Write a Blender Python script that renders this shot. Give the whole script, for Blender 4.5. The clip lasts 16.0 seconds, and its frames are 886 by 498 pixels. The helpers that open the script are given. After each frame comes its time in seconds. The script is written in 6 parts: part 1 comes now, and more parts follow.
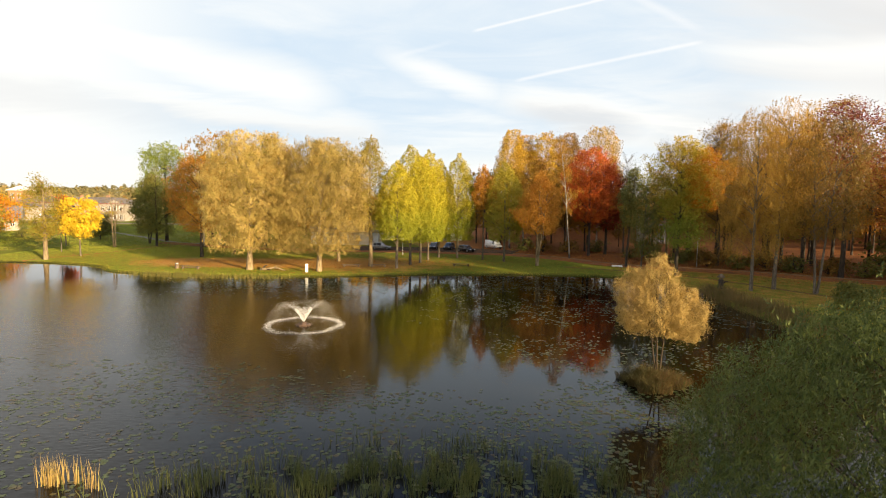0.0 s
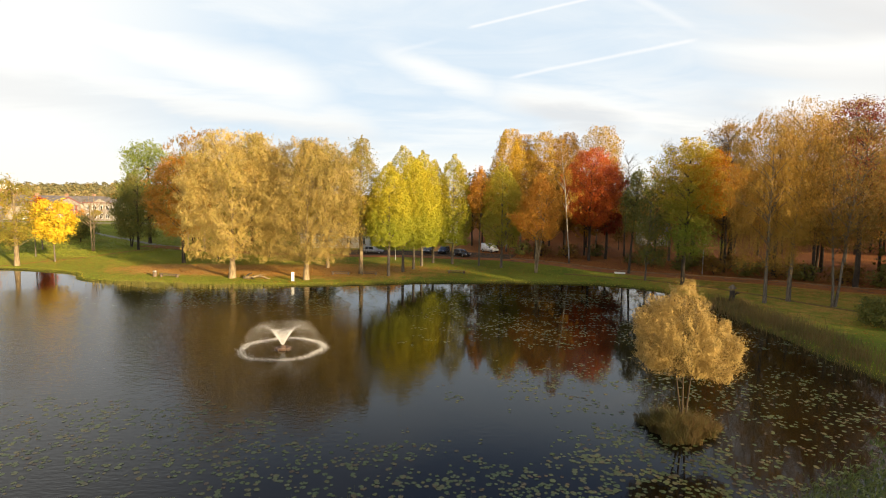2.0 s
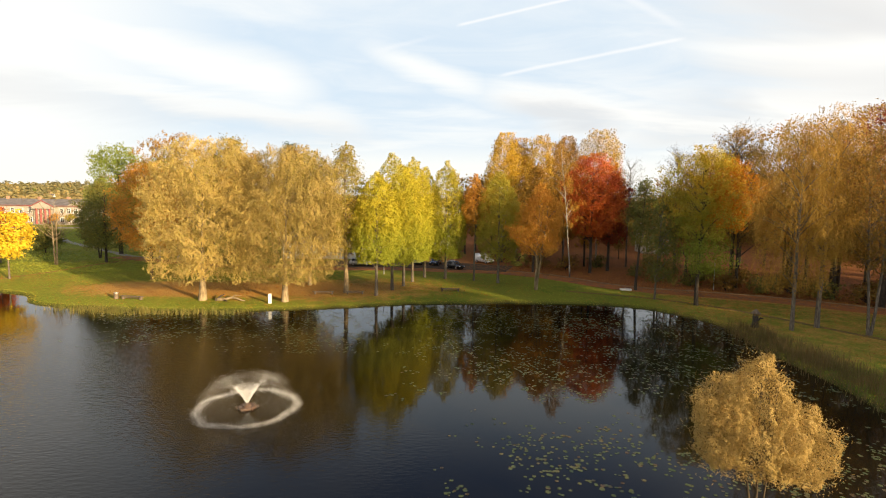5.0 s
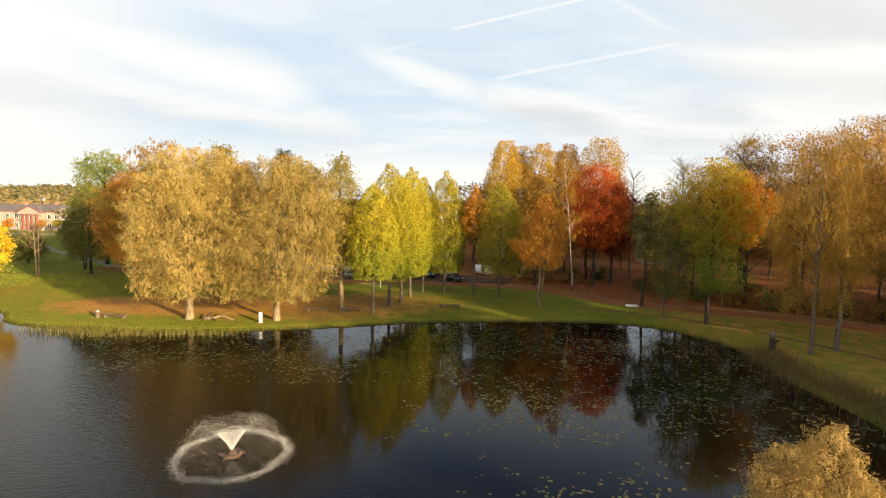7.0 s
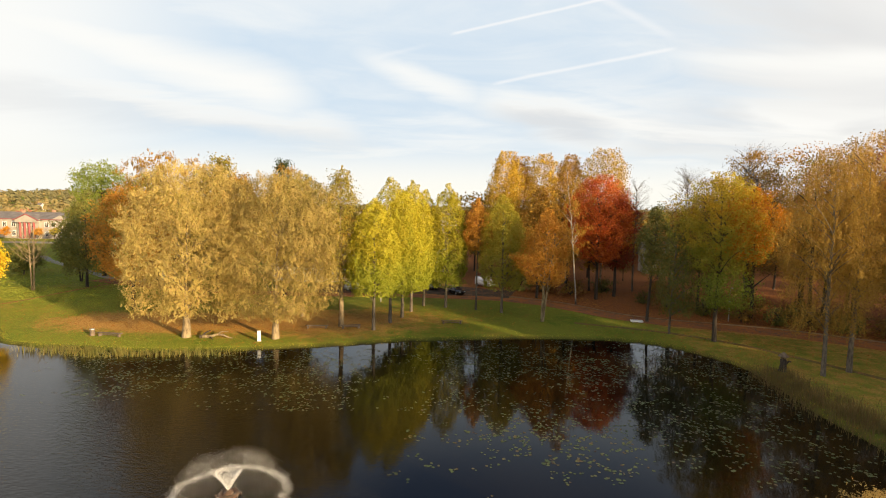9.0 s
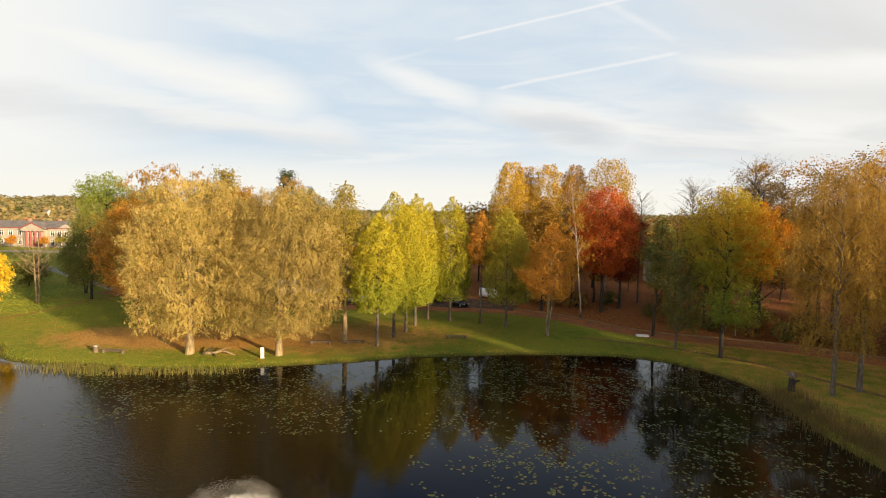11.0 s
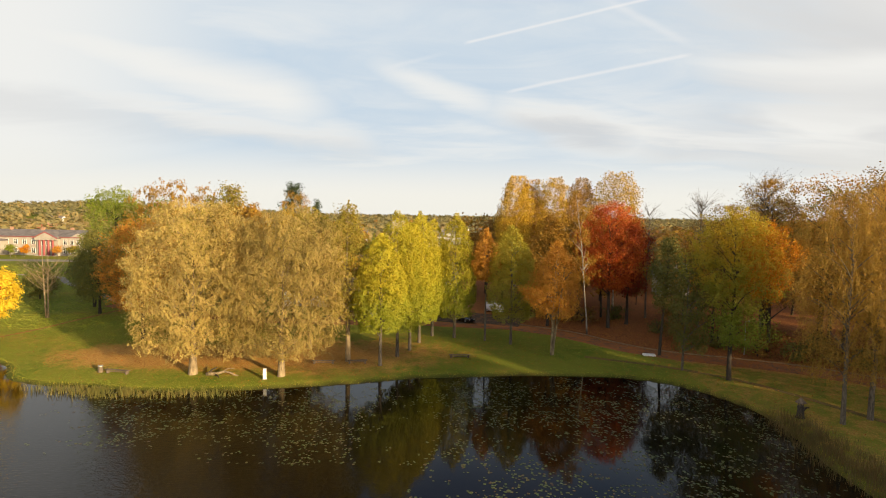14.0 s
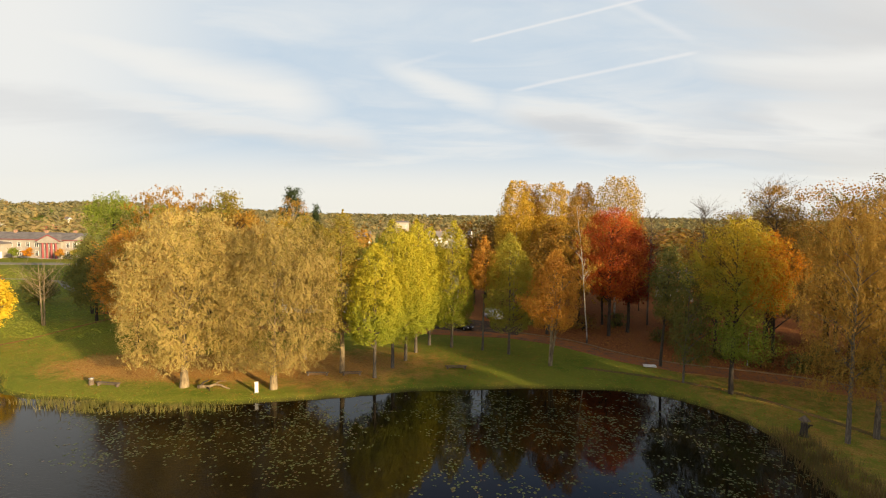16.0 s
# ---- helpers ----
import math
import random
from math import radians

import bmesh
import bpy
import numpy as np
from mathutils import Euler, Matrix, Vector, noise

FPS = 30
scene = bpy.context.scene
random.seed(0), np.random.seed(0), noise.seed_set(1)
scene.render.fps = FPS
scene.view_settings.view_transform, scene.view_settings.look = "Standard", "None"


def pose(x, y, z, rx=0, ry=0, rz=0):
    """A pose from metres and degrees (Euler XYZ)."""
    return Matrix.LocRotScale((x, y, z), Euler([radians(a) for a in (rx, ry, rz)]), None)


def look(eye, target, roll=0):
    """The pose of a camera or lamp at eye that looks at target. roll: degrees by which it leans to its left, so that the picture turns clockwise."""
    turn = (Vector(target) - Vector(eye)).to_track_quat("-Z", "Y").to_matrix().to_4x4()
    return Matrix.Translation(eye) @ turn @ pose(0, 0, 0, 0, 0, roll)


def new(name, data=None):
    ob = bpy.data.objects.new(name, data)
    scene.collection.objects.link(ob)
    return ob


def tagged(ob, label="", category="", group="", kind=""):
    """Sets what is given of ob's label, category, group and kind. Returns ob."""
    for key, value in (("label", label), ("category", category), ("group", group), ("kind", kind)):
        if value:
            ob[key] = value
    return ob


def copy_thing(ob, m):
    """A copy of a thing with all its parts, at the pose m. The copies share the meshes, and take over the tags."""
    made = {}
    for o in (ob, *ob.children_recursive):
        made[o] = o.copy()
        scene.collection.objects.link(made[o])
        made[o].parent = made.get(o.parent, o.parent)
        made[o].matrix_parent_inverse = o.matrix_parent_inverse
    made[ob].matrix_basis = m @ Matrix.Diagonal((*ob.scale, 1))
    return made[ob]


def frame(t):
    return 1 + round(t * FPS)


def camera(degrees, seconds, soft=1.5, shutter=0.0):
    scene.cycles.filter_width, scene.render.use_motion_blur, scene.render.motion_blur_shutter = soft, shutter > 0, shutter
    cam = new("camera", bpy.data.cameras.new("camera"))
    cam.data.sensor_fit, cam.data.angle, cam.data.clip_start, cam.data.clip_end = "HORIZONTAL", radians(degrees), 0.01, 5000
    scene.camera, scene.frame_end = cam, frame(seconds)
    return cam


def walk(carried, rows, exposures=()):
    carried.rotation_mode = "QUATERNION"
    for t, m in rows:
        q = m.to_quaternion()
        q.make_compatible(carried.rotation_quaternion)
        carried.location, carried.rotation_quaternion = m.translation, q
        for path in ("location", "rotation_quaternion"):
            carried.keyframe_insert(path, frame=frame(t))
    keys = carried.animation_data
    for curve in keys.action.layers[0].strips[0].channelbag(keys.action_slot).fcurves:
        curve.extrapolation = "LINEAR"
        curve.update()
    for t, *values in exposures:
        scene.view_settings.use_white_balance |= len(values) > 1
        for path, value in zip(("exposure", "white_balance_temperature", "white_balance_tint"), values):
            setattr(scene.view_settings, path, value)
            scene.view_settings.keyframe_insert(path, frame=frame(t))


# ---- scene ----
cam = camera(80.7, 16.0, soft=1.05)
PATH = [
    (0, (1.311, 0.346, 10.723), (1.238, 2.338, 10.559), 0.9),
    (0.5, (1.298, 1.292, 11.022), (1.23, 3.284, 10.856), 0.9),
    (1, (1.309, 2.367, 11.279), (1.245, 4.359, 11.11), 0.9),
    (1.5, (1.289, 3.586, 11.527), (1.23, 5.578, 11.356), 1.0),
    (2, (1.184, 4.822, 11.86), (1.131, 6.813, 11.685), 1.0),
    (2.5, (1.102, 6.101, 12.161), (1.056, 8.092, 11.983), 1.0),
    (3, (0.942, 7.344, 12.54), (0.903, 9.336, 12.359), 1.0),
    (3.5, (0.819, 8.587, 12.86), (0.787, 10.578, 12.677), 1.0),
    (4, (0.755, 9.681, 13.229), (0.729, 11.673, 13.046), 1.0),
    (6.5, (-0.036, 14.436, 14.942), (-0.032, 16.428, 14.767), 1.0),
    (7, (-0.24, 15.087, 15.283), (-0.232, 17.08, 15.113), 1.1),
    (7.5, (-0.38, 15.577, 15.634), (-0.369, 17.57, 15.468), 1.1),
    (8, (-0.483, 15.985, 15.969), (-0.471, 17.978, 15.809), 1.1),
    (8.5, (-0.563, 16.232, 16.376), (-0.552, 18.226, 16.219), 1.1),
    (9, (-0.667, 16.479, 16.695), (-0.656, 18.473, 16.541), 1.1),
    (11.5, (-0.665, 17.07, 18.426), (-0.677, 19.065, 18.292), 1.0),
    (12, (-0.567, 17.226, 18.773), (-0.586, 19.221, 18.641), 1.0),
    (12.5, (-0.415, 17.14, 19.151), (-0.44, 19.136, 19.021), 0.9),
    (13, (-0.307, 17.23, 19.513), (-0.339, 19.226, 19.385), 0.9),
    (13.5, (-0.101, 17.244, 19.869), (-0.139, 19.24, 19.743), 0.9),
    (14, (0.209, 17.414, 20.177), (0.165, 19.41, 20.052), 0.9),
    (14.5, (0.488, 17.663, 20.548), (0.437, 19.659, 20.422), 0.9),
    (15, (0.799, 17.969, 20.84), (0.742, 19.965, 20.715), 0.9),
    (15.5, (1.17, 18.333, 21.133), (1.108, 20.328, 21.006), 0.8),
    (16, (1.457, 18.771, 21.532), (1.392, 20.765, 21.403), 0.8),
]
walk(cam, [(t, look(eye, target, roll)) for t, eye, target, roll in PATH], exposures=[(0, 1.2, 6800, 10), (4, 1.2, 6800, 10), (7, 1.16, 6800, 10), (11.5, 1.0, 6800, 10), (16, 0.9, 6800, 10)])

# ---- sky, sun ----
SUN_TO = Vector((0.735, -0.678, 0.0)).normalized()
SUN_EL = radians(11.5)
SUN_DIR = Vector((SUN_TO.x * math.cos(SUN_EL), SUN_TO.y * math.cos(SUN_EL), math.sin(SUN_EL)))
sun = new("sun", bpy.data.lights.new("sun", "SUN"))
sun.data.energy, sun.data.angle, sun.data.color = 5.0, radians(0.9), (1.0, 0.77, 0.46)
sun.matrix_world = look(SUN_DIR * 100, (0, 0, 0))


def link(tree, a, b):
    tree.links.new(a, b)


class Nodes:
    """Short hand for node trees: n.add(type, values by socket, attributes)."""

    def __init__(self, tree):
        self.t = tree

    def add(self, kind, sockets=None, operation=None, use_clamp=False, data_type=None, blend_type=None, interpolation_type=None, attribute_name=None):
        nd = self.t.nodes.new(kind)
        if operation:
            nd.operation = operation
        if use_clamp:
            nd.use_clamp = True
        if data_type:
            nd.data_type = data_type
        if blend_type:
            nd.blend_type = blend_type
        if interpolation_type:
            nd.interpolation_type = interpolation_type
        if attribute_name:
            nd.attribute_name = attribute_name
        for k, v in (sockets or {}).items():
            s = nd.inputs[k]
            if isinstance(v, bpy.types.NodeSocket):
                self.t.links.new(v, s)
            else:
                s.default_value = v
        return nd

    def math(self, op, a, b=0.0, clamp=False):
        return self.add("ShaderNodeMath", {0: a, 1: b}, operation=op, use_clamp=clamp).outputs[0]

    def vec(self, op, a, b=(0, 0, 0)):
        nd = self.add("ShaderNodeVectorMath", {0: a, 1: b}, operation=op)
        return nd.outputs["Value"] if op in ("DOT_PRODUCT", "LENGTH", "DISTANCE") else nd.outputs[0]

    def noise(self, vec, scale, detail=3.0, rough=0.55, dist=0.0):
        return self.add("ShaderNodeTexNoise", {"Vector": vec, "Scale": scale, "Detail": detail, "Roughness": rough, "Distortion": dist}).outputs["Fac"]

    def ramp(self, fac, stops, smooth=True):
        nd = self.add("ShaderNodeValToRGB", {"Fac": fac})
        el = nd.color_ramp.elements
        nd.color_ramp.interpolation = "EASE" if smooth else "LINEAR"
        while len(el) < len(stops):
            el.new(0.5)
        for e, (p, c) in zip(el, stops):
            e.position = p
            e.color = (*c, 1) if len(c) == 3 else c
        return nd.outputs["Color"]

    def rng(self, v, a, b, c=0.0, d=1.0):
        return self.add("ShaderNodeMapRange", {0: v, 1: a, 2: b, 3: c, 4: d}, interpolation_type="SMOOTHSTEP").outputs[0]

    def mix(self, fac, a, b, blend="MIX"):
        nd = self.add("ShaderNodeMix", {0: fac, 6: a, 7: b}, data_type="RGBA", blend_type=blend)
        return nd.outputs[2]


def rgb(r, g, b):
    return (r, g, b, 1.0)


def direction(az, el):
    a, e = radians(az), radians(el)
    return Vector((math.sin(a) * math.cos(e), math.cos(a) * math.cos(e), math.sin(e)))


world = bpy.data.worlds.new("sky")
scene.world = world
world.use_nodes = True
W = Nodes(world.node_tree)
world.node_tree.nodes.clear()
gen = W.add("ShaderNodeTexCoord").outputs["Generated"]
sky = W.add("ShaderNodeTexSky")
sky.sky_type, sky.sun_disc, sky.sun_elevation, sky.sun_rotation = "NISHITA", False, SUN_EL, math.atan2(SUN_TO.x, SUN_TO.y)
sky.altitude, sky.air_density, sky.dust_density, sky.ozone_density = 60.0, 1.0, 1.2, 1.2
sep = W.add("ShaderNodeSeparateXYZ", {0: gen})
up = W.math("MAXIMUM", sep.outputs[2], 0.0)
low = W.math("ADD", up, 0.13)
flat = W.add("ShaderNodeCombineXYZ", {0: W.math("DIVIDE", sep.outputs[0], low), 1: W.math("DIVIDE", sep.outputs[1], low), 2: 0.0}).outputs[0]
turned = W.add("ShaderNodeMapping", {"Vector": flat, "Rotation": (0, 0, radians(24)), "Scale": (0.5, 1.15, 1.0)}).outputs[0]
veil = W.noise(turned, 0.62, 4.0, 0.5, 0.5)
wisp = W.noise(turned, 2.4, 6.0, 0.6, 0.9)
# bearing and height of the view in degrees, ruffled so that the cloud edges fray
RUFFLE = W.math("SUBTRACT", W.noise(turned, 1.5, 5.0, 0.6, 0.6), 0.5)
BEARING = W.math("MULTIPLY", W.math("ARCTAN2", sep.outputs[0], sep.outputs[1]), 57.2958)
HEIGHT = W.math("ADD", W.math("MULTIPLY", W.math("ARCSINE", sep.outputs[2]), 57.2958), W.math("MULTIPLY", RUFFLE, 5.0))


def streak(a1, e1, a2, e2, wide, fade=5.0):
    """A long bank of cloud from one bearing and height to another, soft on all sides: 0 to 1."""
    slope = (e2 - e1) / (a2 - a1)
    mid = W.math("ADD", W.math("MULTIPLY", W.math("SUBTRACT", BEARING, a1), slope), e1)
    across = W.rng(W.math("ABSOLUTE", W.math("SUBTRACT", HEIGHT, mid)), wide, 0.0)
    ends = W.math("MULTIPLY", W.rng(BEARING, a1 - fade, a1 + fade), W.rng(BEARING, a2 + fade, a2 - fade))
    return W.math("MULTIPLY", across, ends)


cover = W.rng(W.math("ADD", W.math("MULTIPLY", veil, 0.7), W.math("MULTIPLY", wisp, 0.3)), 0.38, 0.66, 0.14, 0.72)
for a1, e1, a2, e2, wide, power in [(-48, 16.0, -14, 11.0, 5.0, 0.85), (-48, 11.0, -8, 7.6, 3.4, 0.8), (-9, 16.0, 5, 11.2, 3.2, 0.75), (3, 11.4, 34, 6.6, 3.8, 0.85), (8, 9.0, 40, 3.5, 3.6, 0.75)]:
    cover = W.math("MAXIMUM", cover, W.math("MULTIPLY", streak(a1, e1, a2, e2, wide), power))
# the veil thickens towards the bright side on the left, the grey side on the right and the horizon, and thins out overhead
cover = W.math("MAXIMUM", cover, W.rng(BEARING, -12.0, -42.0, 0.0, 0.86))
RIGHT = W.rng(W.math("ADD", BEARING, W.math("MULTIPLY", RUFFLE, 26.0)), 14.0, 36.0)
cover = W.math("MAXIMUM", cover, W.math("MULTIPLY", RIGHT, 0.9))
lift = W.math("ADD", up, W.math("MULTIPLY", W.math("MINIMUM", sep.outputs[0], 0.0), 0.7))
cover = W.math("MULTIPLY", cover, W.rng(lift, 0.34, 0.46, 1.0, 0.08))
cover = W.math("MAXIMUM", cover, W.rng(up, 0.17, 0.03, 0.0, 0.92))
grey = W.math("MULTIPLY", W.rng(W.noise(turned, 0.9, 4.0, 0.5, 0.6), 0.40, 0.62), W.math("MULTIPLY", RIGHT, 0.8))
for a1, e1, a2, e2, wide, power in [(-48, 9.0, -8, 6.8, 2.6, 0.45), (6, 10.0, 18, 8.0, 2.2, 0.85), (19, 7.2, 42, 4.8, 2.6, 0.6), (24, 13.5, 44, 9.0, 3.4, 0.5)]:
    grey = W.math("MAXIMUM", grey, W.math("MULTIPLY", streak(a1, e1, a2, e2, wide, 4.0), power))
cover = W.math("MAXIMUM", cover, W.math("MULTIPLY", grey, 0.9))
cloud = W.mix(W.math("MULTIPLY", grey, W.rng(up, 0.03, 0.10)), rgb(0.99, 0.98, 0.945), rgb(0.70, 0.695, 0.70))
warm = W.rng(up, 0.14, 0.0)
cloud = W.mix(W.math("MULTIPLY", warm, 0.75), cloud, rgb(0.99, 0.965, 0.86))
blue = W.mix(1.0, sky.outputs[0], rgb(0.062, 0.062, 0.062), "MULTIPLY")
blue = W.mix(W.rng(up, 0.55, 0.95, 0.85, 0.0), blue, W.mix(W.rng(up, 0.35, 0.50), rgb(0.60, 0.77, 0.96), rgb(0.20, 0.31, 0.58)))
heaven = W.mix(W.math("MULTIPLY", cover, 0.92), blue, cloud)
for (a1, e1), (a2, e2), width, power in [((0.6, 17.95), (24, 21.5), 0.0040, 0.55), ((5.2, 13.2), (23.6, 15.75), 0.0048, 0.5), ((-8.0, 15.2), (-1.5, 17.0), 0.0065, 0.3), ((15.0, 21.5), (23.5, 16.5), 0.010, 0.3)]:
    A, B = direction(a1, e1), direction(a2, e2)
    n = A.cross(B).normalized()
    m = (A + B).normalized()
    off = W.math("ABSOLUTE", W.math("ADD", W.vec("DOT_PRODUCT", gen, tuple(n)), W.math("MULTIPLY", W.math("SUBTRACT", wisp, 0.5), 0.006)))
    line = W.rng(off, width, 0.0)
    near = W.rng(W.vec("DOT_PRODUCT", gen, tuple(m)), m.dot(A) - 0.0008, m.dot(A) + 0.003)
    heaven = W.mix(W.math("MULTIPLY", W.math("MULTIPLY", line, near), power), heaven, rgb(0.95, 0.95, 0.96))
# thin cloud glows round the low sun behind the camera, added for ambient light
glow = W.math("ADD", W.math("MULTIPLY", W.rng(W.vec("DOT_PRODUCT", gen, tuple(SUN_DIR)), 0.05, 1.0), 0.45), 1.0)
heaven = W.mix(1.0, heaven, W.add("ShaderNodeCombineColor", {0: glow, 1: glow, 2: glow}).outputs[0], "MULTIPLY")
back = W.add("ShaderNodeBackground", {"Color": heaven, "Strength": 0.5})
link(world.node_tree, back.outputs[0], W.add("ShaderNodeOutputWorld").inputs[0])

# ---- materials ----


def material(name):
    m = bpy.data.materials.new(name)
    m.use_nodes = True
    m.node_tree.nodes.clear()
    return m, Nodes(m.node_tree)


def finish(m, n, color, rough=0.8, bump=None, strength=0.4, dist=0.05, metal=0.0, spec=0.35, extra=None):
    s = {"Base Color": color, "Roughness": rough, "Metallic": metal, "Specular IOR Level": spec}
    if bump is not None:
        s["Normal"] = n.add("ShaderNodeBump", {"Height": bump, "Strength": strength, "Distance": dist}).outputs[0]
    p = n.add("ShaderNodeBsdfPrincipled", {**s, **(extra or {})})
    n.t.links.new(p.outputs[0], n.add("ShaderNodeOutputMaterial").inputs[0])
    return m


def leaf_mat(name, c1, c2, c3, through_light=0.35, patch=0.5, low=None):
    """Foliage: each leaf its own tint, drifting patches of a second tint, light through the blade. low: the tint of the lower crown."""
    m, n = material(name)
    isl = n.add("ShaderNodeNewGeometry").outputs["Random Per Island"]
    tc = n.add("ShaderNodeTexCoord")
    col = n.ramp(isl, [(0.0, c1), (0.5, c2), (1.0, c3)], False)
    big = n.noise(tc.outputs["Object"], 0.33, 2.0)
    col = n.mix(n.math("MULTIPLY", n.rng(big, 0.48, 0.66), patch), col, rgb(*c3))
    if low:
        z = n.add("ShaderNodeSeparateXYZ", {0: tc.outputs["Generated"]}).outputs[2]
        z = n.math("ADD", z, n.math("MULTIPLY", n.math("SUBTRACT", big, 0.5), 1.2))
        col = n.mix(n.rng(z, 0.62, 0.12, 0.0, 0.8), col, rgb(*low))
    val = n.math("ADD", n.math("MULTIPLY", n.add("ShaderNodeObjectInfo").outputs["Random"], 0.25), 0.87)
    col = n.add("ShaderNodeHueSaturation", {"Color": col, "Value": val, "Hue": n.math("ADD", n.math("MULTIPLY", isl, 0.02), 0.49)}).outputs[0]
    p = n.add("ShaderNodeBsdfPrincipled", {"Base Color": col, "Roughness": 0.6, "Specular IOR Level": 0.2})
    t = n.add("ShaderNodeBsdfTranslucent", {"Color": col})
    mx = n.add("ShaderNodeMixShader", {0: through_light, 1: p.outputs[0], 2: t.outputs[0]})
    n.t.links.new(mx.outputs[0], n.add("ShaderNodeOutputMaterial").inputs[0])
    return m


def pad_mat():
    m, n = material("lily_pad")
    isl = n.add("ShaderNodeNewGeometry").outputs["Random Per Island"]
    col = n.ramp(isl, [(0.0, (0.055, 0.08, 0.024)), (0.55, (0.095, 0.115, 0.036)), (0.85, (0.12, 0.10, 0.036)), (1.0, (0.085, 0.05, 0.022))], False)
    return finish(m, n, col, 0.42, None, spec=0.3)


def bark_mat(name, c1, c2, scale=3.0):
    m, n = material(name)
    tc = n.add("ShaderNodeTexCoord").outputs["Object"]
    st = n.add("ShaderNodeMapping", {"Vector": tc, "Scale": (1, 1, 0.22)}).outputs[0]
    f = n.noise(st, scale * 3, 5.0, 0.65)
    g = n.noise(tc, 0.8, 3.0)
    col = n.ramp(n.math("ADD", n.math("MULTIPLY", f, 0.7), n.math("MULTIPLY", g, 0.3)), [(0.35, c1), (0.65, c2)])
    return finish(m, n, col, 0.9, f, 0.8, 0.06)


def birch_mat():
    m, n = material("birch_bark")
    tc = n.add("ShaderNodeTexCoord").outputs["Object"]
    band = n.noise(n.add("ShaderNodeMapping", {"Vector": tc, "Scale": (1.2, 1.2, 5.0)}).outputs[0], 1.6, 4.0, 0.7)
    z = n.add("ShaderNodeSeparateXYZ", {0: tc}).outputs[2]
    dark = n.math("MAXIMUM", n.rng(band, 0.56, 0.64), n.rng(n.math("ADD", z, n.math("MULTIPLY", band, 2.0)), 2.6, 1.4))
    col = n.mix(dark, rgb(0.38, 0.34, 0.28), rgb(0.06, 0.05, 0.04))
    return finish(m, n, col, 0.75, band, 0.4, 0.03)


def plain_mat(name, c1, c2, scale=2.0, rough=0.7, bump=0.25, metal=0.0, spec=0.35, fine=30.0):
    """Two tints that drift at one scale with fine grain at another."""
    m, n = material(name)
    tc = n.add("ShaderNodeTexCoord").outputs["Object"]
    a, b = n.noise(tc, scale, 4.0, 0.6), n.noise(tc, fine, 3.0, 0.6)
    f = n.math("ADD", n.math("MULTIPLY", a, 0.7), n.math("MULTIPLY", b, 0.3))
    col = n.ramp(f, [(0.32, c1), (0.68, c2)])
    return finish(m, n, col, rough, b, bump, 0.01, metal, spec)


def water_mat():
    m, n = material("pond_water")
    tc = n.add("ShaderNodeNewGeometry").outputs["Position"]
    sp = n.add("ShaderNodeSeparateXYZ", {0: tc})
    gust = n.math("MULTIPLY", n.rng(n.math("ADD", n.math("MULTIPLY", sp.outputs[0], -0.022), n.noise(tc, 0.045, 2.0)), 0.42, 1.15), n.rng(sp.outputs[1], 74.0, 50.0, 0.04, 1.0))
    a = n.noise(n.add("ShaderNodeMapping", {"Vector": tc, "Rotation": (0, 0, radians(-32)), "Scale": (1.0, 2.4, 1.0)}).outputs[0], 1.9, 3.0, 0.55, 0.3)
    b = n.noise(tc, 0.22, 2.0, 0.5)
    amp = n.math("ADD", n.math("MULTIPLY", gust, 0.75), 0.03)
    h = n.math("ADD", n.math("MULTIPLY", a, amp), n.math("MULTIPLY", b, 0.04))
    col = n.ramp(n.noise(tc, 0.06, 3.0), [(0.35, (0.004, 0.0035, 0.002)), (0.7, (0.010, 0.0085, 0.0045))])
    return finish(m, n, col, 0.03, h, 0.30, 0.16, 0.0, 0.35, {"IOR": 1.33})


